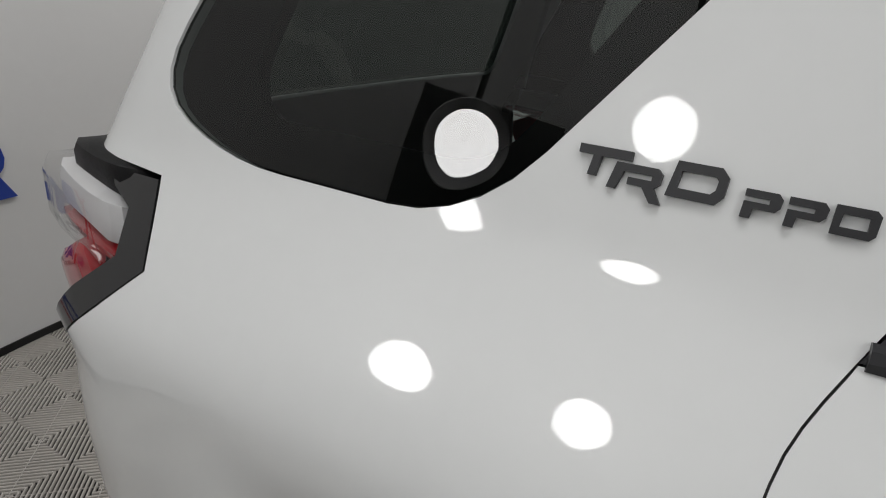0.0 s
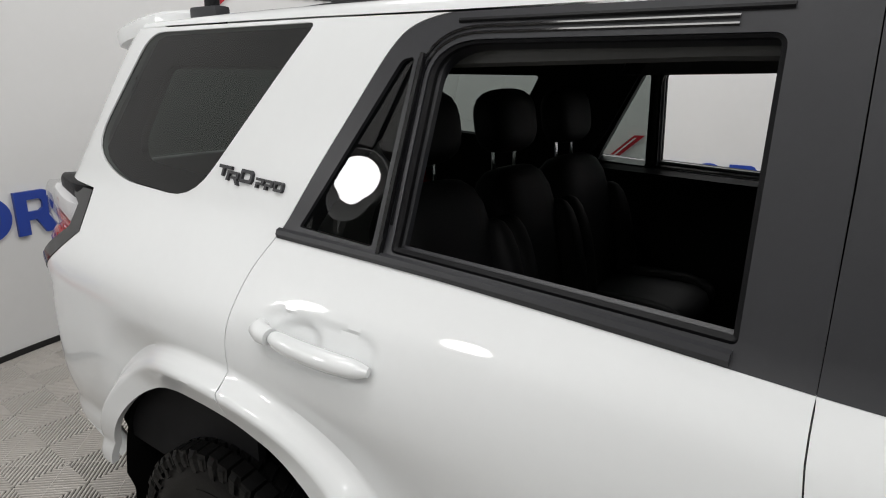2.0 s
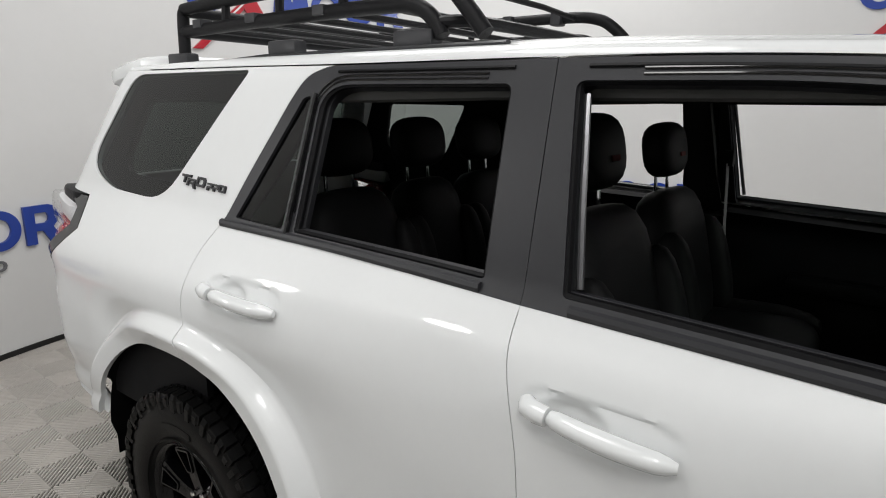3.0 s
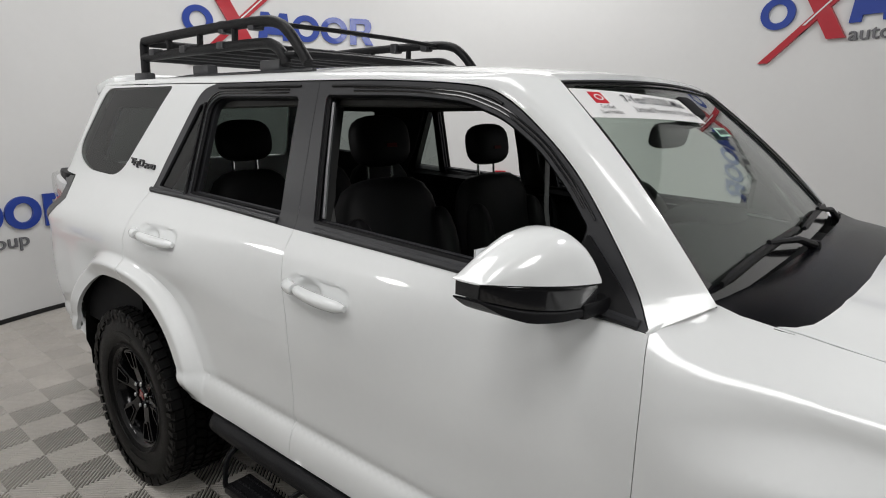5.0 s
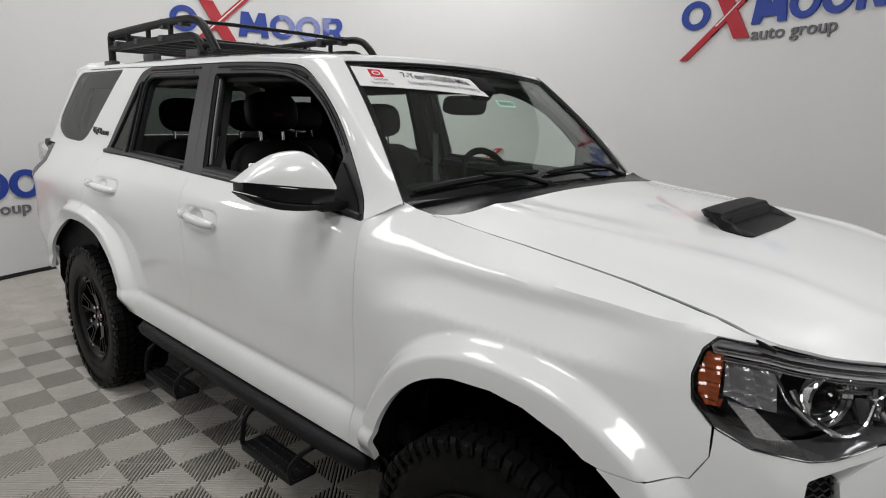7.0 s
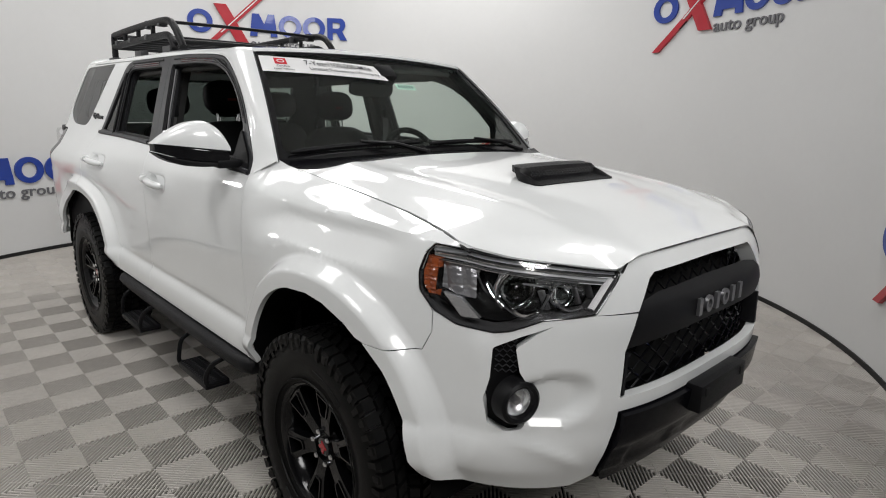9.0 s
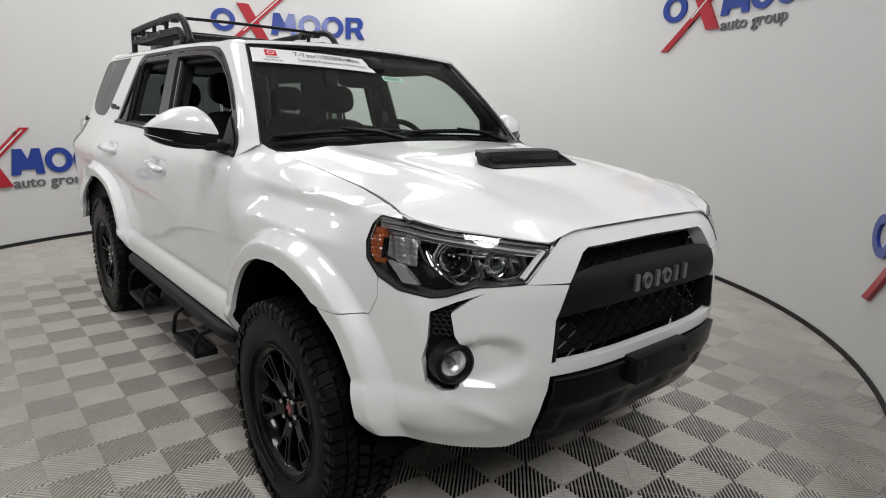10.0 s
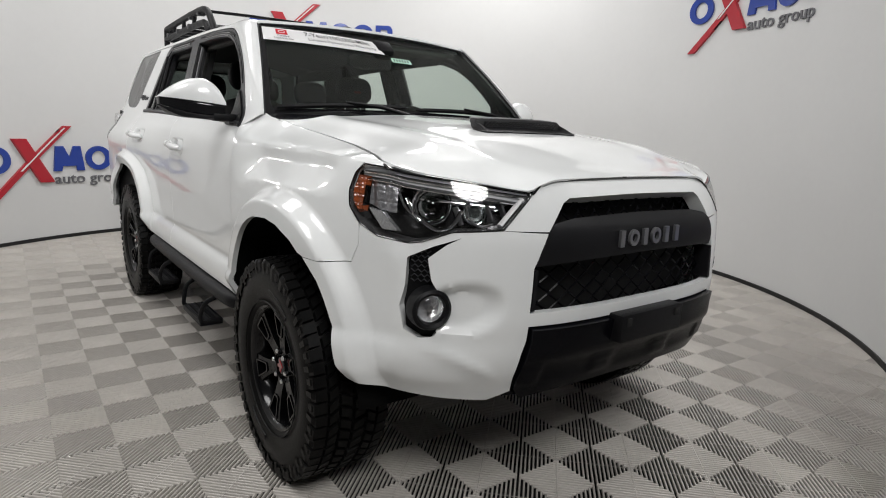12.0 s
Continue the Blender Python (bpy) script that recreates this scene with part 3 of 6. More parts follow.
def contour(step=0.02):
    """Places along the lip of the wheel arches and round the handle pockets, where the form bends most."""
    out = []
    for cx, a in AXLES:
        for r in (1.03, 1.06, 1.085, 1.10, 1.112, 1.125, 1.14, 1.155, 1.17, 1.185, 1.20, 1.23, 1.26):
            for i in range(130):
                t = math.pi * i / 129
                c, d = math.cos(t), math.sin(t)
                out.append((cx + r * a * math.copysign(abs(c) ** (2 / 2.3), c), 0.40 + r * 0.55 * d ** (2 / 2.3)))
        out += [(cx + k * a * r, 0.40 - 0 + j * 0.02) for r in (1.09, 1.14, 1.19, 1.24) for k in (-1, 1) for j in range(4)]
    out += [(0.56 + 0.03 * i + 0.015 * (j % 2), z) for i in range(56) for j, z in enumerate((0.640, 0.652, 0.662, 0.670, 0.677, 0.684, 0.692, 0.704))]
    out += [(2.24 + 0.025 * i + 0.012 * (j % 2), z) for i in range(37) for j, z in enumerate((1.05, 1.06, 1.068, 1.076, 1.09, 1.12, 1.132, 1.142, 1.150, 1.160, 1.175))]
    for hx, hz in HANDLES:
        out += [(hx + 0.010 * i + 0.0041 * (j % 2), hz + 0.0075 * j) for i in range(-17, 18) for j in range(-7, 8)]
    return out


SET_BACK = 0.045   # the left side stands this much further back than the right


def side_of(s, out=0.0):
    back = SET_BACK if s > 0 else 0.0
    return lambda x, z: Vector((x - back * ease(2.75, 2.4, x), s * (half_width(x, z) + out), z))


def dent(y, z):
    """The hollow beside each fog lamp and the step over it."""
    r = math.hypot((abs(y) - 0.635) / 0.110, (z - 0.770 + 0.15 * (abs(y) - 0.635)) / 0.080)
    line = (z - 0.605 - 0.55 * (abs(y) - 0.62)) / 0.020
    lip = 0.011 * math.exp(-line * line) * ease(0.52, 0.60, abs(y)) * ease(0.76, 0.70, abs(y))
    return 0.034 * (1 - ease(0.55, 1.0, r)) - lip


def nose_at(u, z, out=0.0):
    """The front end: u in degrees round the nose, 0 ahead, -90 towards the car's right side."""
    w, l, a = curve(HALF, z), curve(NOSE, z) - 2.6, radians(u)
    x = 2.6 + l * max(0.0, math.cos(a)) ** (2 / BLUNT)
    y = math.copysign(w * abs(math.sin(a)) ** (2 / BLUNT), a)
    x -= dent(y, z)
    out += 0.009 * math.exp(-((abs(u) - 52) / 3.0) ** 2) * ease(0.52, 0.60, z) * ease(0.965, 0.90, z)
    y += math.copysign(flare(x, z), a) * ease(0.6, 0.8, abs(y))
    n = Vector((math.cos(a), math.sin(a), 0))
    return Vector((x, y, z)) + n * out


def ny(y, z):
    """The u of a place at y on the nose."""
    return math.degrees(math.copysign(math.asin(min(1, (abs(y) / curve(HALF, z)) ** (BLUNT / 2))), y))


def nx(x, z):
    """The u of a place at x on the nose, on the right side."""
    return -math.degrees(math.acos(min(1, max(0, (x - 2.6) / (curve(NOSE, z) - 2.6)) ** (BLUNT / 2))))


def both(right):
    """An outline of (u, z), given from the top middle down the right side to the bottom middle, closed on the left."""
    return right + [(-u, z) for u, z in reversed(right) if abs(u) > 1e-9]


def nose_sheet(outline, step=0.03, depth=0.02, holes=(), out=0.0, solid=False, extra=()):
    k = 60.0   # degrees for a metre, to keep the mesh even
    return sheet([(u / k, z) for u, z in outline], lambda a, z: nose_at(a * k, z, out), step, depth, [[(u / k, z) for u, z in h] for h in holes], solid=solid, extra=[(u / k, z) for u, z in extra])


HOOD_MID = [(2.3, 1.355), (2.5, 1.330), (2.75, 1.312), (3.0, 1.285), (3.2, 1.252), (3.35, 1.217), (3.48, 1.178), (3.56, 1.146), (3.62, 1.12)]
HOOD_FRONT = [(0.0, 3.588), (0.2, 3.585), (0.405, 3.577), (0.452, 3.560), (0.592, 3.488), (0.668, 3.425), (0.733, 3.35), (0.79, 3.22)]
HOOD_LIP = [(0.0, 1.147), (0.36, 1.140), (0.405, 1.130), (0.45, 1.108), (0.592, 1.130), (0.668, 1.142), (0.733, 1.153), (0.79, 1.18)]


def hood_z(x, y):
    u = min(1.0, abs(y) / curve(HOOD_OUT, x))
    ridge = 0.010 * math.exp(-((abs(y) - 0.46 - 0.10 * (3.5 - x)) / 0.05) ** 2)
    z = curve(HOOD_MID, x) + (curve(HOOD_EDGE, x) - curve(HOOD_MID, x)) * u ** 2.6 + ridge * ease(3.6, 3.2, x)
    if x > 3.15 and abs(y) < 0.79:
        # the front edge turns down to the head lamp and the grille
        front = curve(HOOD_FRONT, abs(y))
        at = curve(HOOD_MID, front) + (curve(HOOD_EDGE, front) - curve(HOOD_MID, front)) * u ** 2.6
        z += (curve(HOOD_LIP, abs(y)) - at) * (1 - ease(0.0, 0.12, front - x)) * ease(0.755, 0.69, abs(y))
    return z


def roof_z(x, y):
    mid = curve([(-0.86, 1.765), (-0.6, 1.80), (0.0, 1.822), (0.8, 1.825), (1.4, 1.808), (1.75, 1.783), (1.95, 1.745)], x)
    u = min(1.0, abs(y) / 0.60)
    return mid - 0.035 * u ** 2 - 0.02 * u ** 8


def glass_at(u, v, out=0.0):
    """The windscreen: u from -1 (right) to 1, v from 0 at the foot to 1 at the top."""
    w = 0.768 + (0.628 - 0.768) * v
    x = 2.300 + (1.838 - 2.300) * v + 0.012 * math.sin(math.pi * v) + 0.042 * (1 - u * u) - 0.5 * SET_BACK * (u + 1)
    z = 1.302 + (1.742 - 1.302) * v + 0.010 * math.sin(math.pi * v) + 0.020 * (1 - u * u)
    return Vector((x + 0.62 * out, u * w, z + 0.78 * out))


suv = tagged(new("suv"), "white four-wheel-drive station car with black wheels and roof rack, windows open", "car")


def two(make):
    """Makes a part for the right side (-1) and the left side (1)."""
    return [make(-1), make(1)]


# white body panels
DOOR_REAR_CUT = [(0.078, 0.958), (0.068, 1.03), (0.060, 1.09), (0.057, 1.17), (0.066, 1.25), (0.096, 1.315)]
LIGHT_TOP = [(0.096, 1.315), (0.162, 1.44), (0.238, 1.57), (0.305, 1.68), (0.352, 1.722), (0.43, 1.742)]
TOP_LINE = [(0.45, 1.742), (1.04, 1.742), (1.35, 1.738), (1.64, 1.722), (1.755, 1.692), (1.88, 1.615), (2.0, 1.515), (2.12, 1.375), (2.21, 1.25)]


def arch_line(k, z0, z1, forward, n=18):
    """The arch's edge of axle k, from height z0 to z1, on its front (1) or rear (-1) half."""
    cx, a = AXLES[k]
    out = []
    for i in range(n + 1):
        z = z0 + (z1 - z0) * math.sin(math.pi / 2 * i / n)
        out.append((cx + forward * a * max(0.0, 1 - (max(0, z - 0.40) / 0.55) ** 2.3) ** (1 / 2.3), z))
    return out


def gap(pts, d=0.0011):
    """Shrinks an outline by d towards its inside, for the joint between panels."""
    n, out = len(pts), []
    area = sum(pts[i - 1][0] * pts[i][1] - pts[i][0] * pts[i - 1][1] for i in range(n))
    s = 1 if area > 0 else -1
    for i in range(n):
        a, p, b = Vector(pts[i - 1]), Vector(pts[i]), Vector(pts[(i + 1) % n])
        t = (b - a).normalized() if (b - a).length > 1e-9 else Vector((1, 0))
        out.append(tuple(p + Vector((-t.y, t.x)) * s * d))
    return out


EXTRA = contour()


def near_arch(x, z):
    return z > 0.42 and arch_of(x, z) < 1.275


arch_r_front = arch_line(0, 0.585, 0.945, 1)      # rising
arch_r_rear = arch_line(0, 0.60, 0.945, -1)
quarter = (flowing(DOOR_REAR_CUT, 4) + flowing(LIGHT_TOP, 4)[1:] + [(0.10, 1.745), (-0.3, 1.745), (-0.70, 1.745), (-0.81, 1.64), (-0.90, 1.50), (-0.975, 1.36), (-0.98, 1.33), (-0.82, 1.322),
           (-0.712, 1.315), (-0.69, 1.262), (-0.668, 1.21), (-0.74, 1.15), (-0.835, 1.078), (-0.98, 1.03), (-1.10, 0.98), (-1.13, 0.85), (-1.08, 0.64), (-0.70, 0.60)] + arch_r_rear + [(0.0, 0.95), (0.04, 0.949), (0.078, 0.9475)])
QUARTER_GLASS = rounded([(-0.56, 1.733), (0.088, 1.737), (-0.237, 1.344), (-0.60, 1.352), (-0.765, 1.427)], [0.06, 0.025, 0.10, 0.10, 0.10])
part_quarter = two(lambda s: part("quarter_panel", sheet(gap(quarter), side_of(s), 0.018, 0.02, [QUARTER_GLASS], extra=EXTRA, bare=near_arch), PAINT, suv))
two(lambda s: part("quarter_glass", sheet(gap(QUARTER_GLASS, 0.001), side_of(s, -0.004), 0.04, 0.004), PRIVACY, suv, "dark privacy glass"))

BELT_LINE = [(0.10, 1.315), (0.5, 1.310), (1.057, 1.293), (1.64, 1.280), (2.0, 1.268), (2.21, 1.252)]
B_SEAM = [(1.057, 1.290), (1.066, 1.19), (1.104, 1.03), (1.118, 0.85), (1.121, 0.68), (1.112, 0.553)]
F_SEAM = [(2.22, 0.555), (2.222, 0.70), (2.226, 0.9), (2.225, 1.06), (2.221, 1.16), (2.21, 1.25)]
rear_door_low = (list(reversed(flowing(DOOR_REAR_CUT, 4))) + [(0.078, 0.9478), (0.12, 0.9405)] + list(reversed(arch_line(0, 0.555, 0.922, 1))) +
                 [(0.9, 0.553)] + list(reversed(flowing(B_SEAM, 4))) + [(0.5, 1.308)])
front_door_low = flowing(B_SEAM, 4) + [(1.6, 0.553)] + flowing(F_SEAM, 4) + [(2.0, 1.268), (1.64, 1.280)]
rear_door = two(lambda s: part("rear_door", sheet(gap(rear_door_low), side_of(s), 0.022, 0.02, extra=EXTRA, bare=near_arch), PAINT, suv))
front_door = two(lambda s: part("front_door", sheet(gap(front_door_low), side_of(s), 0.028, 0.02, extra=EXTRA, bare=near_arch), PAINT, suv))
fender_line = (flowing(F_SEAM, 4) + [(2.245, 1.284), (2.283, 1.3195)] + [(x, z - 0.0005) for x, z in HOOD_EDGE[1:12]] + [(3.27, 1.1765), (3.318, 1.163), (3.30, 1.1605), (3.223, 1.1675), (3.203, 1.142), (3.193, 1.09), (3.201, 1.039), (3.243, 0.992), (3.245, 0.93), (3.215, 0.872), (3.14, 0.864), (3.065, 0.864)] +
               [(3.03, 0.872), (2.98, 0.905), (2.88, 0.94), (2.79, 0.95)] + list(reversed(arch_line(1, 0.555, 0.94, -1))))


def tall(x, z):
    """A height stretched near the fender's flat top, to keep its mesh even."""
    return z + 0.12 * ease(1.17, 1.17 + 0.14, z + 1.30 - max(1.20, curve(HOOD_EDGE, x))) if x > 2.2 else z


def low_again(x, v):
    a, b = v - 0.13, v
    for _ in range(22):
        m = (a + b) / 2
        a, b = (m, b) if tall(x, m) < v else (a, m)
    return (a + b) / 2


def fender(s):
    line = [(x, tall(x, z)) for x, z in resample(gap(fender_line, 0.0007), 0.02)]
    spots = [(x, tall(x, z)) for x, z in EXTRA]
    return part("fender", sheet(line, lambda x, v: side_of(s)(x, low_again(x, v)), 0.02, 0.02, extra=spots, bare=near_arch), PAINT, suv)


two(fender)


# the rail over the doors and the windscreen pillars: one curved strip on each side
def rail_strip(s):
    low = flowing([(-0.62, 1.748), (0.0, 1.748)] + [(x, z + 0.003) for x, z in TOP_LINE], 6)
    n, bm, rows = len(low), bmesh.new(), []
    for i, (x, z) in enumerate(low):
        foot = side_of(s)(x, z)
        if x < 1.5:
            head = Vector((x, s * 0.59, roof_z(x, 0.59)))
        else:
            t = (x - 1.5) / 0.71
            g = glass_at(s, min(1.0, max(0.0, 1 - (t - 0.2) / 0.8)), 0.012)
            xr = 1.5 + 0.30 * min(1, t / 0.2)
            head = Vector((xr, s * 0.59, roof_z(xr, 0.59))).lerp(g, ease(0.0, 0.25, t)) if t < 0.25 else g
        row = []
        for j in range(9):
            u = j / 8
            p = foot.lerp(head, u)
            out = Vector((0.35 if x > 1.6 else 0, s, 0.75)).normalized()
            row.append(bm.verts.new(p + out * 0.022 * math.sin(math.pi * u) ** 0.8 * ease(2.212, 2.0, x)))
        rows.append(row)
    for a, b in zip(rows, rows[1:]):
        for j in range(8):
            bm.faces.new([a[j], a[j + 1], b[j + 1], b[j]])
    return part("roof_rail", bm, PAINT, suv, smooth=60)


two(rail_strip)
roof_outline = [(-0.78, -0.59), (1.80, -0.60), (1.85, -0.40), (1.872, 0.0), (1.85, 0.40), (1.80, 0.60), (-0.78, 0.59)]
part("roof", sheet(roof_outline, lambda x, y: Vector((x, y, roof_z(x, y))), 0.05, 0.015), PAINT, suv)
hood_right = ([(2.505, 0.0), (2.50, -0.35), (2.480, -0.58), (2.452, -0.68), (2.43, -0.715)] + [(x, 0.0014 - curve(HOOD_OUT, x)) for x in (2.405, 2.45, 2.50, 2.60, 2.70, 2.80, 2.90, 3.0, 3.10, 3.20, 3.27)] +
              [(3.32, -0.75), (3.35, -0.733), (3.425, -0.668), (3.488, -0.592), (3.560, -0.452), (3.577, -0.405), (3.585, -0.2), (3.588, 0.0)])
hood_line = hood_right + [(x, -y) for x, y in reversed(hood_right[1:-1])]
hood = part("hood", sheet(gap(hood_line, 0.0006), lambda x, y: Vector((x, y, hood_z(x, y))), 0.024, 0.006), PAINT, suv)

# nose: surround of the grille, bumper, black lower guard
surround = both([(0, 1.142), (ny(-0.36, 1.135), 1.135), (ny(-0.405, 1.125), 1.125), (ny(-0.44, 1.10), 1.10), (ny(-0.542, 1.0), 1.0), (ny(-0.41, 0.995), 0.995), (ny(-0.345, 1.075), 1.075), (ny(-0.32, 1.088), 1.088), (0, 1.094)])
part("grille_surround", nose_sheet(surround, 0.022, 0.05), PAINT, suv)
bumper = ([(ny(-0.41, 0.99), 0.99), (ny(-0.542, 0.999), 0.999), (ny(-0.665, 0.990), 0.990), (ny(-0.728, 0.959), 0.959), (nx(3.40, 0.952), 0.952), (nx(3.31, 0.962), 0.962), (nx(3.247, 0.990), 0.990), (nx(3.2465, 0.93), 0.93), (nx(3.2165, 0.870), 0.870), (nx(3.14, 0.862), 0.862), (nx(3.06, 0.862), 0.862)] +
          [(nx(x, z), z) for x, z in reversed(arch_line(1, 0.56, 0.80, 1))] + [(nx(3.26, 0.52), 0.52), (nx(3.33, 0.490), 0.490), (ny(-0.65, 0.478), 0.478), (ny(-0.53, 0.47), 0.47), (ny(-0.472, 0.50), 0.50), (ny(-0.468, 0.72), 0.72), (0, 0.722)])
bumper_line = bumper + [(-u, z) for u, z in reversed(bumper[:-1])]
inner = [(ny(-0.468, 0.76), 0.76), (ny(-0.46, 0.89), 0.89)]
bumper_line = bumper_line + [(-inner[1][0], inner[1][1]), (-inner[0][0], inner[0][1]), inner[0], inner[1]]
SLOT = [(-0.645, 0.978), (-0.705, 0.950), (-0.752, 0.915), (-0.754, 0.83), (-0.762, 0.77), (-0.754, 0.70), (-0.728, 0.678), (-0.70, 0.685), (-0.688, 0.71), (-0.676, 0.78), (-0.708, 0.85), (-0.716, 0.915), (-0.68, 0.955)]
slot_r = [(ny(y, z), z) for y, z in rounded(SLOT, 0.005)]
slot_l = [(-u, z) for u, z in reversed(slot_r)]
NOSE_EXTRA = [(s * nx(x, z), z) for x, z in EXTRA if x > 2.8 and z < 0.9 for s in (-1, 1)]
front_bumper = part("front_bumper", nose_sheet(bumper_line, 0.0155, 0.03, [slot_r, slot_l], extra=NOSE_EXTRA), PAINT, suv)
guard = both([(0, 0.713), (ny(-0.46, 0.713), 0.713), (ny(-0.466, 0.62), 0.62), (ny(-0.468, 0.51), 0.51), (ny(-0.44, 0.475), 0.475), (ny(-0.30, 0.49), 0.49), (0, 0.495)])


def guard_at(a, z):
    """The guard's face: a full upper edge, a hollow below it and three shallow pads."""
    y = nose_at(a * 60, z).y
    out = 0.020 - 0.014 * ease(0.625, 0.585, z) + 0.008 * ease(0.56, 0.525, z)
    pad = ease(0.052, 0.044, abs((abs(y) % 0.30) - 0.15)) * ease(0.60, 0.585, z) * ease(0.525, 0.54, z)
    return nose_at(a * 60, z, out + 0.007 * pad)


part("lower_guard", sheet([(u / 60, z) for u, z in guard], guard_at, 0.014, 0.05), GUARD, suv, "smooth black lower bumper guard")


# ---- wheels ----
def superblock(bm, a0, a1, y0, y1, r0, r1, skew=0.0):
    """One tread block on a wheel whose axle is the y axis."""
    vs = []
    for r, k in ((r0, 1.0), (r1, 0.88)):
        for a, y in ((a0, y0), (a1, y0), (a1, y1), (a0, y1)):
            am, ym = (a0 + a1) / 2, (y0 + y1) / 2
            aa, yy = am + (a - am) * k + skew * (y - ym), ym + (y - ym) * k
            rr = r - 0.9 * max(0.0, abs(yy) - 0.095) ** 1.6
            vs.append(bm.verts.new((rr * math.cos(aa), yy, rr * math.sin(aa))))
    for f in ((4, 5, 6, 7), (0, 1, 5, 4), (1, 2, 6, 5), (2, 3, 7, 6), (3, 0, 4, 7)):
        bm.faces.new([vs[i] for i in f])


def make_wheel():
    """A wheel whose outer face looks towards -y; its axle lies through the origin."""
    wheel = new("wheel")
    w = 0.1325
    tyre = part("tyre", lathe([(0.222, w - 0.03), (0.232, w - 0.012), (0.30, w + 0.004), (0.345, w + 0.002), (0.378, w - 0.012), (0.388, w - 0.04), (0.3885, 0), (0.388, -w + 0.04), (0.378, -w + 0.012), (0.345, -w - 0.002),
                               (0.30, -w - 0.004), (0.245, -w + 0.004), (0.232, -w + 0.012), (0.222, -w + 0.03)], 96, caps=False), RUBBER, wheel)
    bm = bmesh.new()
    n = 58
    rng = random.Random(5)
    for i in range(n):
        a = i * math.tau / n
        d = math.tau / n
        off = 0.5 * d * (i % 2)
        superblock(bm, a + 0.03 * d, a + 0.95 * d, -0.138 + 0.006 * (i % 2), -0.090, 0.372, 0.4035, 0.2)
        superblock(bm, a + 0.03 * d, a + 0.95 * d, 0.090, 0.138 - 0.006 * (i % 2), 0.372, 0.4035, 0.2)
        for k, (y0, y1) in enumerate(((-0.086, -0.052), (-0.046, -0.004), (0.004, 0.046), (0.052, 0.086))):
            j = rng.uniform(-0.08, 0.08) * d
            superblock(bm, a + 0.10 * d + j + 0.3 * d * (k % 2), a + 0.86 * d + j + 0.3 * d * (k % 2), y0, y1, 0.385, 0.4040, (1.3, -0.9, 0.9, -1.3)[k])
        # lugs that run down the shoulder
        for s in (-1, 1):
            r0, r1 = (0.345, 0.385) if i % 2 else (0.357, 0.385)
            vs = []
            for r, y, g in ((r0, w + 0.001, 0.25), (r0, w + 0.006, 0.3), (r1, w + 0.007, 0.3), (0.399, w - 0.002, 0.3)):
                for aa in (a + g * d, a + (0.95 - g * 0.6) * d):
                    vs.append(bm.verts.new((r * math.cos(aa), s * y, r * math.sin(aa))))
            for q in range(0, 6, 2):
                bm.faces.new([vs[q], vs[q + 1], vs[q + 3], vs[q + 2]])
    part("tread", bm, RUBBER, tyre, smooth=0)
    # raised rings and marks on the sidewall
    part("bead_ring", lathe([(0.243, -w + 0.001), (0.2445, -w - 0.003), (0.248, -w - 0.004), (0.2495, -w - 0.001)], 72, caps=False), RUBBER, tyre)
    for c in (1.9, 5.0):
        bm, rows = bmesh.new(), []
        for i in range(13):
            a = c + (i - 6) * 0.045
            rows.append([bm.verts.new((r * math.cos(a), y, r * math.sin(a))) for r, y in ((0.281, -w - 0.001), (0.283, -w - 0.006), (0.302, -w - 0.006), (0.304, -w - 0.001))])
        for p, q in zip(rows, rows[1:]):
            for k in range(3):
                bm.faces.new([p[k], p[k + 1], q[k + 1], q[k]])
        part("sidewall_mark", bm, RUBBER, tyre, smooth=0)
    rim = part("rim", lathe([(0.226, 0.11), (0.205, 0.09), (0.195, 0.0), (0.20, -0.07), (0.212, -0.108), (0.222, -0.118), (0.229, -0.121), (0.233, -0.116), (0.228, -0.105)], 72, caps=False), RIM, wheel)
    # six broad spokes, each with a pocket near the rim
    for i in range(6):
        a = i * math.tau / 6
        plate = rounded([(0.058, -0.026), (0.095, -0.024), (0.150, -0.036), (0.216, -0.060), (0.219, 0.060), (0.150, 0.036), (0.095, 0.024), (0.058, 0.026)], [0.004, 0.02, 0.03, 0.004, 0.004, 0.03, 0.02, 0.004])
        pocket = rounded([(0.128, -0.013), (0.196, -0.030), (0.200, 0.030), (0.128, 0.013)], 0.007)
        bm = prism(plate, 0.034, [pocket])
        for v in bm.verts:
            v.co.y += -0.088 - 0.020 * (v.co.x - 0.06) / 0.15 + 0.004 * (abs(v.co.z) > 0.5 * abs(v.co.x) * 0.45)
        part("spoke", moved(bm, Matrix.Rotation(-a, 4, "Y")), RIM, rim, smooth=25)
        bm = prism(rounded([(0.122, -0.017), (0.202, -0.037), (0.206, 0.037), (0.122, 0.017)], 0.009), 0.004, [rounded([(0.128, -0.013), (0.196, -0.030), (0.200, 0.030), (0.128, 0.013)], 0.007)])
        for v in bm.verts:
            v.co.y += -0.0915 - 0.020 * (v.co.x - 0.06) / 0.15
        part("pocket_rim", moved(bm, Matrix.Rotation(-a, 4, "Y")), RIM, rim, smooth=25)
    part("barrel_back", lathe([(0.0, 0.075), (0.20, 0.075)], 48, caps=False), RIM, rim)
    part("hub", lathe([(0.0, -0.07), (0.050, -0.07), (0.072, -0.074), (0.078, -0.066), (0.08, 0.02)], 36), RIM, rim)
    part("brake_disc", lathe([(0.0, 0.03), (0.15, 0.03), (0.152, 0.034), (0.152, 0.05), (0.15, 0.054), (0.0, 0.054)], 48), DISC, wheel, "dark steel brake disc")
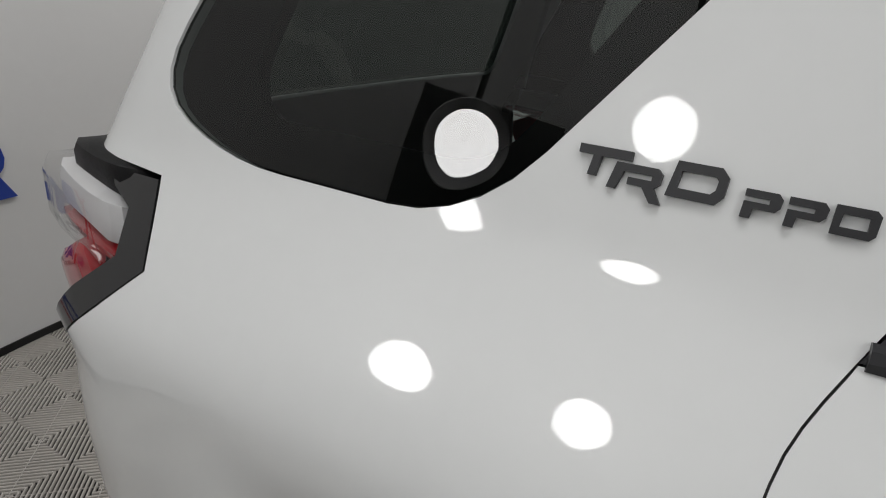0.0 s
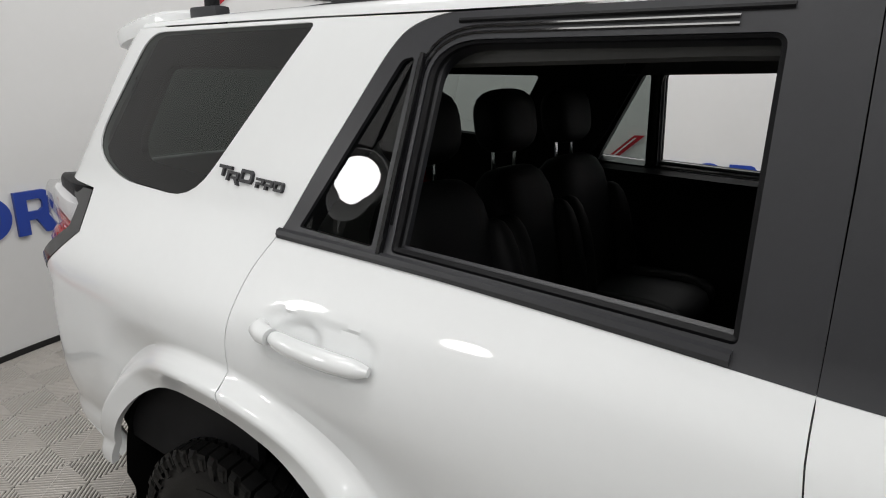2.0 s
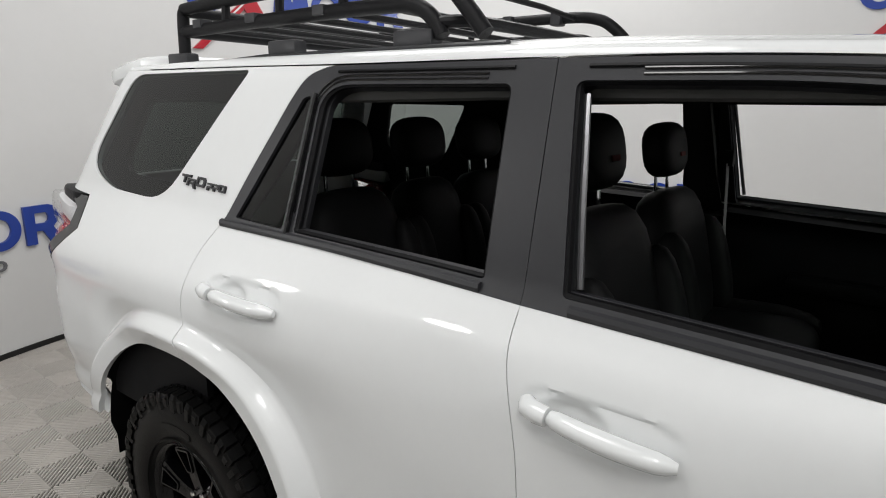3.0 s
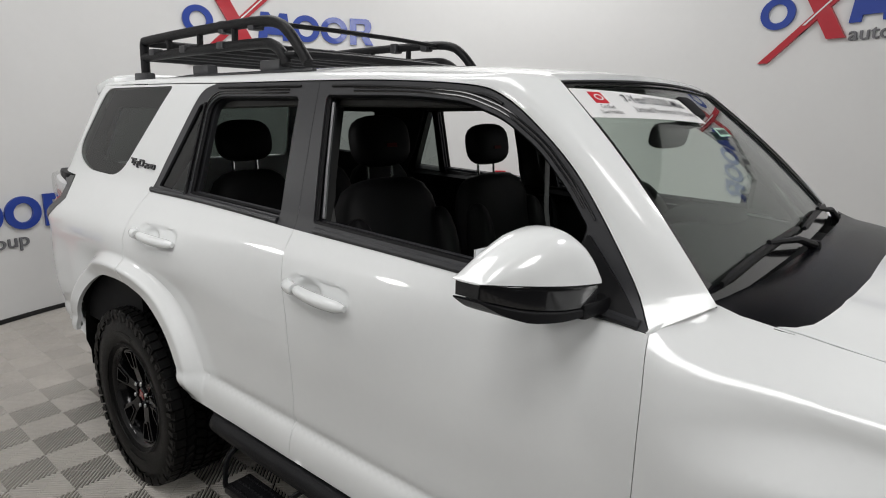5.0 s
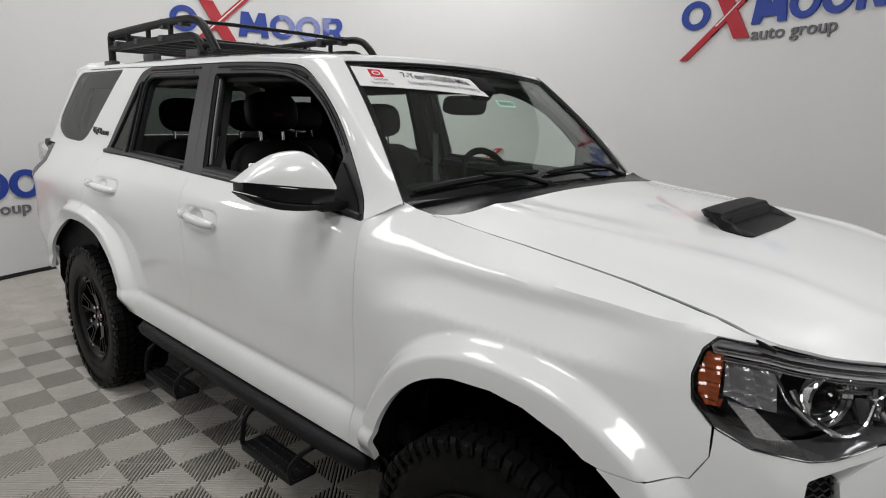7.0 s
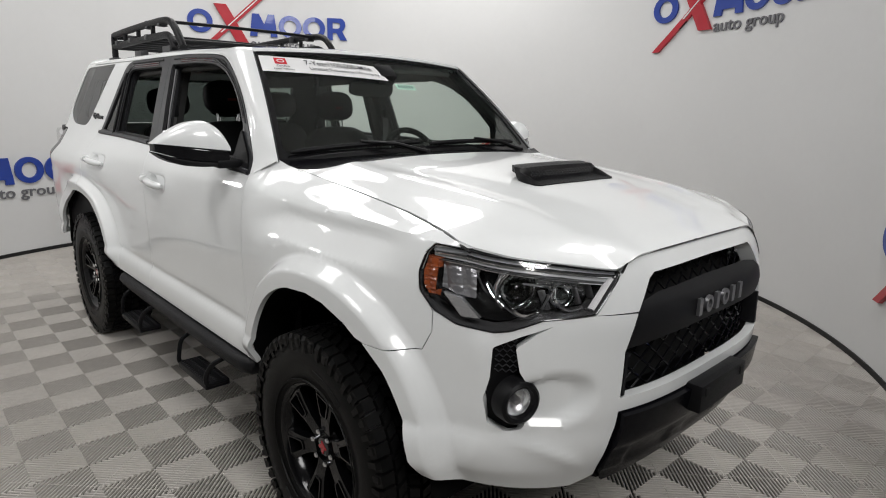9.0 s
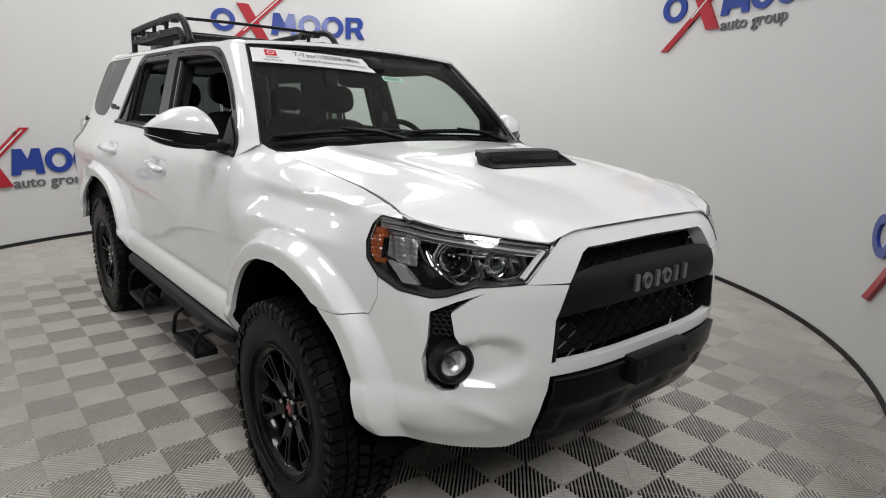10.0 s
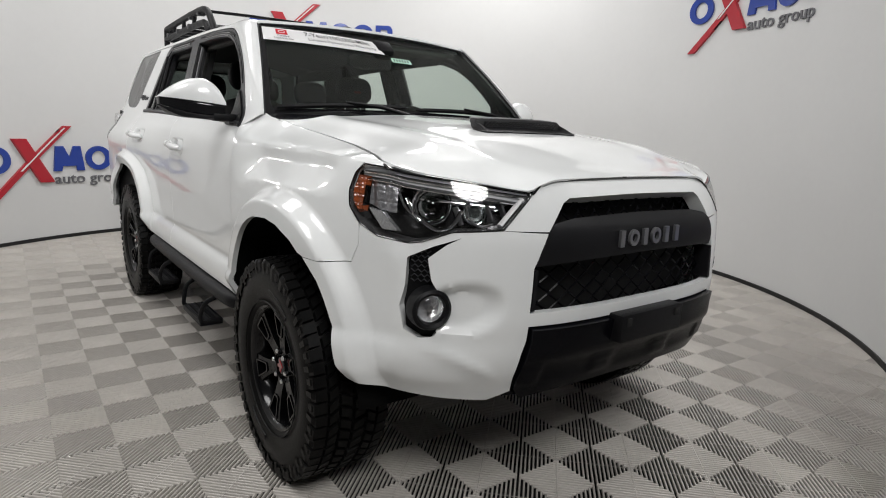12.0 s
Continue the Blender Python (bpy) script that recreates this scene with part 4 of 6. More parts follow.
    part("hub_cap", lathe([(0.0, -0.090), (0.026, -0.090), (0.032, -0.087), (0.034, -0.078), (0.034, -0.070)], 32), GLOSS, rim)
    bm = prism([(-0.018, -0.014), (-0.008, -0.016), (0.0, -0.006), (0.008, -0.016), (0.018, -0.014), (0.012, 0.004), (0.018, 0.016), (-0.018, 0.016), (-0.012, 0.004)], 0.0025)
    part("cap_emblem", moved(bm, Matrix.Translation((0, -0.0925, 0))), RED, rim, "small red emblem", 0)
    for i in range(6):
        a = (i + 0.5) * math.tau / 6
        nut = lathe([(0.0, -0.098), (0.008, -0.098), (0.0105, -0.094), (0.011, -0.07)], 6)
        part("lug_nut", moved(nut, Matrix.Translation((0.0555 * math.cos(a), 0, 0.0555 * math.sin(a)))), CHROME, rim, "chrome wheel nut", 20)
    return wheel


first = make_wheel()
first.parent = suv
WHEEL_Y = 0.808
first.matrix_basis = Matrix.Translation((0, -WHEEL_Y, 0.40)) @ pose(0, 0, 0, 0, 14, 0)
for x, s, turn in ((2.79, -1, 40), (0, 1, 10), (2.79, 1, 70)):
    w = copy_thing(first, Matrix.Translation((x, s * WHEEL_Y, 0.40)) @ pose(0, 0, 0, 0, turn, 0 if s < 0 else 180))
    w.parent = suv


# black inner arches and the underside
def arch_liner(k, s):
    cx, a = AXLES[k]
    bm, rows = bmesh.new(), []
    for i in range(33):
        t = math.pi * i / 32
        ex, ez = math.cos(t), math.sin(t)
        x = cx + (a + 0.015) * math.copysign(abs(ex) ** (2 / 2.3), ex)
        z = 0.40 + 0.565 * ez ** (2 / 2.3)
        y = min(half_width(x, max(z, 0.5)) - 0.025, 0.93)
        rows.append([bm.verts.new((x, s * q, z)) for q in (y, y - 0.12, y - 0.35, 0.42)])
    for p, q in zip(rows, rows[1:]):
        for j in range(3):
            bm.faces.new([p[j], p[j + 1], q[j + 1], q[j]])
    bm.faces.new([r[3] for r in rows])
    return part("arch_liner", bm, WELL, suv)


for k in (0, 1):
    two(lambda s, k=k: arch_liner(k, s))
part("underbody", block((3.9, 1.3, 0.16), 0.04, (1.25, 0, 0.50)), PLASTIC, suv)
part("engine_bay_floor", block((0.75, 0.84, 0.25), 0.03, (3.1, 0, 0.55)), PLASTIC, suv)
for x, r in ((0.0, 0.055), (2.79, 0.04)):
    part("axle", pipe([(x, -0.75, 0.40), (x, 0.75, 0.40)], r, 12), PLASTIC, suv)

# windscreen
glass = rounded([(-1, 0), (1, 0), (1, 1), (-1, 1)], [0.02, 0.02, 0.06, 0.06])
part("windscreen", sheet([(u * 0.65, v * 0.65) for u, v in glass], lambda a, b: glass_at(a / 0.65, b / 0.65, -0.004), 0.06, 0.006, solid=True), WINDOW, suv, "clear laminated windscreen", fix=True)


# ---- windows and black trim of the sides ----
rear_frame = flowing(LIGHT_TOP, 4) + [(1.04, 1.742), (1.05, 1.52), (1.057, 1.287), (0.5, 1.305)]
REAR_WINDOW = rounded([(0.392, 1.332), (0.965, 1.318), (0.95, 1.695), (0.455, 1.695), (0.405, 1.66)], [0.01, 0.01, 0.02, 0.05, 0.03])
REAR_PANE = rounded([(0.150, 1.340), (0.346, 1.334), (0.366, 1.668), (0.338, 1.662)], [0.008, 0.008, 0.010, 0.010])
front_frame = [(1.04, 1.742)] + flowing(TOP_LINE[1:], 4)[1:] + [(2.0, 1.265), (1.64, 1.277), (1.057, 1.287), (1.05, 1.52)]
FRONT_WINDOW = rounded([(1.136, 1.316), (1.086, 1.700), (1.45, 1.698), (1.64, 1.683), (1.765, 1.645), (1.88, 1.578), (1.97, 1.498), (2.035, 1.425), (2.015, 1.292)], [0.01, 0.02, 0.1, 0.05, 0.04, 0.04, 0.03, 0.01, 0.01])


def door_window(s):
    k = 0 if s < 0 else 1
    r, f = rear_door[k], front_door[k]
    part("window_frame", sheet(gap(rear_frame), side_of(s, 0.001), 0.025, 0.05, [REAR_WINDOW, REAR_PANE]), TRIM, r, "satin black window frame")
    part("window_frame", sheet(gap(front_frame), side_of(s, 0.001), 0.025, 0.05, [FRONT_WINDOW]), TRIM, f, "satin black window frame")
    part("fixed_pane", sheet(REAR_PANE, side_of(s, -0.008), 0.05, 0.004), PRIVACY, r, "dark tinted fixed pane")
    # rubber channels round the openings, and the bright seal behind the front pane
    for door, hole in ((r, REAR_WINDOW), (f, FRONT_WINDOW)):
        pts = resample(hole, 0.05)
        part("window_channel", pipe([side_of(s, -0.012)(*p) for p in pts], 0.009, 6, closed=True), PLASTIC, door, "black rubber channel")
        part("window_channel", pipe([side_of(s, -0.032)(*p) for p in pts], 0.008, 6, closed=True), TRIM, door, "black rubber channel")
    for door, hole in ((r, REAR_WINDOW), (f, FRONT_WINDOW)):
        for d, out in ((0.011, 0.0015), (0.021, 0.003)):
            line = [q for q in resample(gap(hole, -d), 0.04) if (q[1] > 1.66 or q[0] < 0.44) and q[0] < 0.93 and q[1] > 1.36] if door is r else [q for q in resample(gap(hole, -d), 0.04) if q[0] > 1.19 and q[1] > 1.44]
            cut = max(range(len(line)), key=lambda i: math.dist(line[i - 1], line[i]))
            line = line[cut:] + line[:cut]
            part("window_bead", pipe([side_of(s, out)(*q) for q in line], 0.0028, 6), GLOSS, door, "thin gloss black bead")
    part("window_seal", pipe([side_of(s, -0.020)(x, z) for x, z in ((1.158, 1.33), (1.134, 1.48), (1.105, 1.675))], 0.0065, 6), BRIGHT, f, "grey metal seal strip")
    part("divider_bar", pipe([side_of(s, 0.003)(x, z) for x, z in ((0.370, 1.326), (0.378, 1.5), (0.388, 1.672))], 0.0105, 8, flat=0.6), GLOSS, r, "gloss black divider bar")
    # mouldings along the belt line and over the windows
    belt = flowing(BELT_LINE, 6)
    for door, lo, hi in ((r, 0.10, 1.054), (f, 1.060, 2.205)):
        part("belt_moulding", pipe([side_of(s, 0.001)(x, z + 0.006) for x, z in belt if lo <= x <= hi], 0.0105, 8, flat=1.15), TRIM, door, "black belt moulding")
    for door, lo, hi in ((r, 0.44, 1.035), (f, 1.05, 1.76)):
        top = [(x, z - 0.016) for x, z in flowing(TOP_LINE, 6) if lo <= x <= hi]
        part("drip_moulding", pipe([side_of(s, 0.002)(x, z) for x, z in top], 0.0045, 6), PLASTIC, door, "thin black moulding")


two(door_window)


# door handles
def handle(s):
    k = 0 if s < 0 else 1
    for door, (hx, hz) in zip((rear_door[k], front_door[k]), HANDLES):
        base = [half_width(hx + d, hz) for d in (-0.2, 0.2)]
        path, radii = [], []
        for i in range(15):
            u = i / 14
            x = hx - 0.075 + 0.215 * u
            y = base[0] + (base[1] - base[0]) * u + 0.004 + 0.024 * math.sin(math.pi * min(1, 0.12 + u * 0.80)) ** 0.6
            path.append((x, s * y, hz + 0.006 - 0.012 * u))
            radii.append(0.0175 * min(1.0, 0.80 + 0.2 * i, 0.55 + 0.3 * (14 - i)) + 0.003 * math.sin(math.pi * u))
        bar = part("door_handle", pipe(path, radii, 12, flat=0.95), PAINT, door, "white painted pull handle")
        cap = pipe([(hx - 0.128, s * (base[0] + 0.003), hz + 0.012), (hx - 0.118, s * (base[0] + 0.017), hz + 0.011), (hx - 0.100, s * (base[0] + 0.022), hz + 0.009), (hx - 0.079, s * (base[0] + 0.022), hz + 0.007)], [0.016, 0.019, 0.0195, 0.018], 12)
        part("handle_cap", cap, PAINT, door, "white handle end cap")


two(handle)


# door mirrors
def door_mirror(s):
    mirror = new("door_mirror")
    mirror.parent = front_door[0 if s < 0 else 1]
    mirror["label"] = "door mirror with a white cap and black housing"

    TOP = [(0.0, 1.365), (0.06, 1.405), (0.16, 1.432), (0.32, 1.449), (0.52, 1.443), (0.72, 1.420), (0.88, 1.391), (1.0, 1.361)]
    SEAM = [(0.0, 1.338), (0.3, 1.346), (0.7, 1.357), (1.0, 1.364)]
    LOW = [(0.0, 1.296), (0.35, 1.300), (0.7, 1.312), (1.0, 1.333)]
    FOOT = [(0.0, 1.282), (0.35, 1.279), (0.65, 1.284), (0.85, 1.302), (1.0, 1.328)]

    def shell(high, low, p, inset, n=22, m=20):
        """A form across the mirror from its foot to its tip, between two edges."""
        bm, rows = bmesh.new(), []
        for i in range(n + 1):
            w = 0.5 - 0.5 * math.cos(math.pi * i / n)
            y = 0.862 + inset + (0.246 - 2 * inset) * w
            back, front = 1.955 - 0.012 * w + inset, 2.118 - 0.025 * w - 0.085 * w ** 2.5 - inset
            a, b = curve(low, w), curve(high, w)
            row = []
            for j in range(m + 1):
                t = math.pi * j / m
                c, d = math.cos(t), math.sin(t)
                x = (front + back) / 2 + (front - back) / 2 * math.copysign(abs(c) ** (2 / p), c)
                row.append(bm.verts.new((x - (SET_BACK if s > 0 else 0.0), s * y, a + (b - a) * d ** (2 / p))))
            rows.append(row)
        for q, r in zip(rows, rows[1:]):
            for j in range(m):
                bm.faces.new([q[j], q[j + 1], r[j + 1], r[j]])
            bm.faces.new([q[m], q[0], r[0], r[m]])
        bm.faces.new(rows[0])
        bm.faces.new(rows[-1])
        return bm
    part("mirror_cap", shell(TOP, SEAM, 2.7, 0.0), PAINT, mirror, "white painted mirror cap")
    part("mirror_housing", shell(SEAM, LOW, 12.0, 0.005), GLOSS, mirror, "gloss black mirror band", 50)
    part("mirror_shell", shell([(w, z - 0.001) for w, z in LOW], FOOT, 9.0, 0.002), PLASTIC, mirror, "black plastic lower mirror shell", 50)
    part("mirror_arm", block((0.085, 0.095, 0.032), 0.008, (2.075, s * 0.862, 1.287), (0, 0, s * 6)), PLASTIC, mirror, "black plastic arm")
    part("mirror_glass", block((0.006, 0.17, 0.062), 0.002, (1.952, s * 0.968, 1.378)), CHROME, mirror, "mirror glass")
    sail = rounded([(2.04, 1.415), (2.195, 1.258), (2.0, 1.262)], [0.01, 0.015, 0.01])
    part("mirror_sail", sheet(sail, side_of(s, 0.010), 0.03, 0.02), PLASTIC, mirror, "black plastic mirror foot")


two(door_mirror)

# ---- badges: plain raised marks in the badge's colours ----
def badge(s):
    b = new("badge")
    b.parent = part_quarter[0 if s < 0 else 1]
    b["label"] = "small satin black raised badge"
    place = side_of(s, 0.007)

    def mark(outline, holes=()):
        # the marks lie on a line that falls a little towards the front
        tilt = lambda pts: [(-0.140 + (x + 0.140) * 0.89, z + 0.0155 - 0.028 * (x + 0.135)) for x, z in pts]
        part("badge_mark", sheet(tilt(outline), place, 0.02, 0.008, [tilt(h) for h in holes]), TRIM, b, smooth=20)
    t = 0.0075
    mark([(-0.140, 1.4205), (-0.088, 1.4205), (-0.088, 1.4205 - t), (-0.117, 1.4205 - t), (-0.120, 1.396), (-0.128, 1.396), (-0.125, 1.4205 - t), (-0.140, 1.4205 - t)])
    mark([(-0.101, 1.411), (-0.062, 1.411), (-0.057, 1.407), (-0.058, 1.399), (-0.063, 1.395), (-0.054, 1.383), (-0.064, 1.383), (-0.074, 1.3945), (-0.088, 1.3945), (-0.088, 1.4005), (-0.066, 1.4005), (-0.066, 1.4045), (-0.093, 1.4045), (-0.099, 1.389), (-0.107, 1.389)])
    mark([(-0.046, 1.4205), (-0.008, 1.4205), (-0.001, 1.414), (-0.002, 1.399), (-0.009, 1.392), (-0.052, 1.392)], [[(-0.041, 1.413), (-0.012, 1.413), (-0.009, 1.410), (-0.010, 1.403), (-0.014, 1.3995), (-0.043, 1.3995)]])
    for x in (0.014, 0.048):
        mark([(x, 1.4095), (x + 0.026, 1.4095), (x + 0.030, 1.4055), (x + 0.029, 1.399), (x + 0.025, 1.3955), (x + 0.008, 1.3955), (x + 0.007, 1.388), (x - 0.001, 1.388), (x, 1.4005), (x + 0.020, 1.4005), (x + 0.020, 1.4040), (x, 1.4040)])
    x = 0.082
    mark([(x, 1.4105), (x + 0.028, 1.4105), (x + 0.032, 1.407), (x + 0.031, 1.393), (x + 0.027, 1.3895), (x - 0.001, 1.3895)], [[(x + 0.006, 1.4045), (x + 0.025, 1.4045), (x + 0.025, 1.3955), (x + 0.005, 1.3955)]])


two(badge)


# ---- tail lamps, rear gate, rear bumper, spoiler ----
def tail_x(y, z):
    return -0.62 + (curve(TAIL, z) + 0.62) * max(0.0, 1 - min(1, abs(y) / (curve(HALF, z) + 0.03 * math.exp(-((z - 1.15) / 0.12) ** 2))) ** 3.2) ** (1 / 3.2)


def tail_lamp(s):
    lamp = new("tail_lamp")
    lamp.parent = suv
    o = [(-0.712, 1.312), (-0.69, 1.262), (-0.668, 1.21), (-0.74, 1.15), (-0.835, 1.078), (-0.86, 1.10), (-0.80, 1.165), (-0.735, 1.215), (-0.75, 1.27), (-0.80, 1.290), (-0.82, 1.312)]
    part("lamp_housing", sheet(gap(o), side_of(s, 0.002), 0.025, 0.03), GLOSS, lamp, "black lamp housing")
    part("lamp_cap", pillow((0.22, 0.11, 0.055), (-0.86, s * 0.775, 1.300), (0, 4, s * 8), 6, 10), PLASTIC, lamp, "dark grey lamp cap")
    part("clear_lens", pillow((0.26, 0.13, 0.125), (-0.89, s * 0.800, 1.235), (0, 8, s * 10), 7, 14), LENS, lamp, "clear tail lamp lens")
    part("lamp_core", pillow((0.24, 0.10, 0.075), (-0.885, s * 0.796, 1.248), (0, 8, s * 10), 7, 10), SIGN_EDGE, lamp, "white lamp core")
    part("red_strip", pillow((0.22, 0.11, 0.02), (-0.885, s * 0.798, 1.198), (0, 8, s * 10), 6, 8), RED, lamp, "red light strip")
    part("red_lens", pillow((0.15, 0.11, 0.11), (-0.895, s * 0.820, 1.130), (0, -25, s * 8), 5, 12), RED, lamp, "red tail lamp lens")


two(tail_lamp)
gate = [(-0.80, 0.66), (0.80, 0.66), (0.80, 1.0), (0.72, 1.35), (0.62, 1.745), (-0.62, 1.745), (-0.72, 1.35), (-0.80, 1.0)]
GATE_GLASS = rounded([(-0.60, 1.345), (0.60, 1.345), (0.53, 1.69), (-0.53, 1.69)], 0.05)
rear_gate = part("rear_gate", sheet(gate, lambda y, z: Vector((tail_x(y, z), y, z)), 0.05, 0.03, [GATE_GLASS]), PAINT, suv)
part("rear_window", sheet(GATE_GLASS, lambda y, z: Vector((tail_x(y, z) + 0.01, y, z)), 0.06, 0.005, solid=True), PRIVACY, rear_gate, "dark tinted rear window")
part("rear_bumper", sheet([(-0.88, 0.50), (0.88, 0.50), (0.88, 0.68), (-0.88, 0.68)], lambda y, z: Vector((tail_x(y, z) - 0.03, y, z)), 0.05, 0.05), PAINT, suv)
part("spoiler", pillow((0.36, 1.26, 0.095), (-0.785, 0, 1.746), (0, -10, 0), 5.0, 16), PAINT, suv)

# ---- roof rack ----
rack = new("roof_rack")
rack.parent = suv
rack["label"] = "textured black tubular roof rack"
RACK_Y = 0.51


def rack_z(x):
    return roof_z(x, RACK_Y)


for s in (-1, 1):
    y = s * RACK_Y
    top = flowing([(-0.545, y, rack_z(-0.55) + 0.03), (-0.54, y, 1.930), (-0.525, y, 1.954), (-0.48, y, 1.963), (0.0, y, 1.977), (0.44, y, 1.981), (0.58, y, 1.968), (0.65, y, 1.930), (0.71, y, 1.872), (0.76, y, 1.815)], 5)
    part("upper_rail", pipe(top, 0.021, 12), TUBE, rack)
    low = flowing([(-0.54, y, 1.886), (0.0, y, 1.897), (0.44, y, 1.900), (0.55, y, 1.889), (0.605, y, 1.855), (0.63, y, 1.815)], 5)
    part("lower_rail", pipe(low, 0.021, 12), TUBE, rack)
    for x in (-0.28, 0.0, 0.28):
        part("upright", pipe([(x, y, 1.895), (x + 0.005, y, 1.975)], 0.014, 8), TUBE, rack)
    for x in (-0.54, 0.05, 0.57):
        part("rack_foot", block((0.13, 0.05, 0.045), 0.01, (x - 0.02, y, rack_z(x) + 0.018)), TRIM, rack, "black plastic rack foot")
    for x in (-0.42, -0.12, 0.2):
        part("clamp", block((0.05, 0.05, 0.03), 0.006, (x, y, 1.905)), TRIM, rack)
    for x in (0.20, 0.42):
        part("rail_strap", block((0.045, 0.052, 0.05), 0.008, (x, s * (RACK_Y - 0.01), 1.976)), TRIM, rack, "black rail strap")
    part("side_track", pipe([(-0.68, s * 0.555, roof_z(-0.68, 0.555) + 0.004), (0.0, s * 0.555, roof_z(0, 0.555) + 0.004), (0.85, s * 0.555, roof_z(0.85, 0.555) + 0.004)], 0.012, 6, flat=0.5), TRIM, rack)
for x, z in ((-0.54, 1.955), (-0.54, 1.886)):
    part("rear_rail", pipe([(x, -RACK_Y, z), (x, RACK_Y, z)], 0.019, 12), TUBE, rack)
for i in range(6):
    x = -0.40 + i * 0.18
    part("floor_bar", pipe([(x, -RACK_Y, 1.887), (x, RACK_Y, 1.887)], 0.011, 8), TUBE, rack)
part("front_rail", pipe([(0.49, -RACK_Y, 1.975), (0.52, -0.2, 1.977), (0.52, 0.2, 1.977), (0.49, RACK_Y, 1.975)], 0.010, 8), TUBE, rack)
part("front_rail", pipe(flowing([(0.62, -RACK_Y, 1.848), (0.68, -0.43, 1.853), (0.69, 0.0, 1.856), (0.68, 0.43, 1.853), (0.62, RACK_Y, 1.848)], 5), 0.016, 10), TUBE, rack)

# ---- side steps ----
def side_step(s):
    step = new("side_step")
    step.parent = suv
    step["label"] = "black tubular side step with two drop treads"
    part("step_tube", pipe(flowing([(0.60, s * 0.80, 0.51), (0.66, s * 0.875, 0.512), (0.74, s * 0.90, 0.512), (1.5, s * 0.905, 0.512), (2.18, s * 0.90, 0.512), (2.27, s * 0.86, 0.512), (2.31, s * 0.80, 0.51)], 6), 0.036, 14), TUBE, step)
    for x0, x1 in ((0.82, 1.14), (1.68, 2.0)):
        tread = part("tread", block((x1 - x0, 0.105, 0.028), 0.006, ((x0 + x1) / 2, s * 0.925, 0.345)), TUBE, step, "black ribbed tread")
        n = 16
        for i in range(n):
            x = x0 + 0.02 + (x1 - x0 - 0.04) * i / (n - 1)
            for yy in (0.89, 0.925, 0.96):
                part("tread_stud", moved(lathe([(0.0, 0.005), (0.006, 0.0045), (0.009, -0.001)], 8, "z", caps=False), Matrix.Translation((x, s * yy, 0.359))), TUBE, tread, smooth=40)
        for x, d in ((x0 + 0.005, -0.01), (x1 - 0.005, 0.07)):
            part("hanger", pipe(flowing([(x + d, s * 0.885, 0.49), (x + d * 0.6, s * 0.95, 0.46), (x, s * 0.97, 0.40), (x, s * 0.965, 0.352), (x, s * 0.88, 0.348)], 4), 0.007, 8, flat=1.5), TUBE, step)
        for x in (x0 + 0.03, x1 - 0.03):
            part("bracket", pipe([(x, s * 0.90, 0.51), (x, s * 0.62, 0.53)], 0.02, 8), TUBE, step)


two(side_step)
two(lambda s: part("rocker_panel", sheet([(0.50, 0.47), (2.36, 0.47), (2.36, 0.548), (0.50, 0.548)], side_of(s, -0.03), 0.05, 0.02), PLASTIC, suv, "black sill under the doors"))

# ---- nose details ----
def lamp_outline(s):
    pts = [(nx(3.225, 1.165), 1.165), (nx(3.30, 1.158), 1.158), (ny(-0.735, 1.148), 1.148), (ny(-0.60, 1.128), 1.128), (ny(-0.448, 1.103), 1.103), (ny(-0.46, 1.085), 1.085), (ny(-0.545, 1.004), 1.004), (ny(-0.665, 0.993), 0.993),
           (ny(-0.725, 0.962), 0.962), (nx(3.40, 0.955), 0.955), (nx(3.31, 0.965), 0.965), (nx(3.245, 0.995), 0.995), (nx(3.203, 1.04), 1.04), (nx(3.195, 1.09), 1.09), (nx(3.205, 1.14), 1.14)]
    return [(u * -60 * s, z) for u, z in resample(rounded([(u / 60, z) for u, z in pts], 0.012), 0.02)]


def on_nose(u, z, out, spin=0.0):
    """A frame on the nose whose y axis points inwards."""
    p, q = nose_at(u, z, out), nose_at(u + 1, z, out)
    a = radians(u)
    ahead = Vector((math.cos(a), math.sin(a), 0)).lerp(Vector((1, 0, 0)), 0.35).normalized()
    across = Vector((-ahead.y, ahead.x, 0))
    m = Matrix((across, -ahead, Vector((0, 0, 1)))).transposed().to_4x4()
    return Matrix.Translation(p) @ m


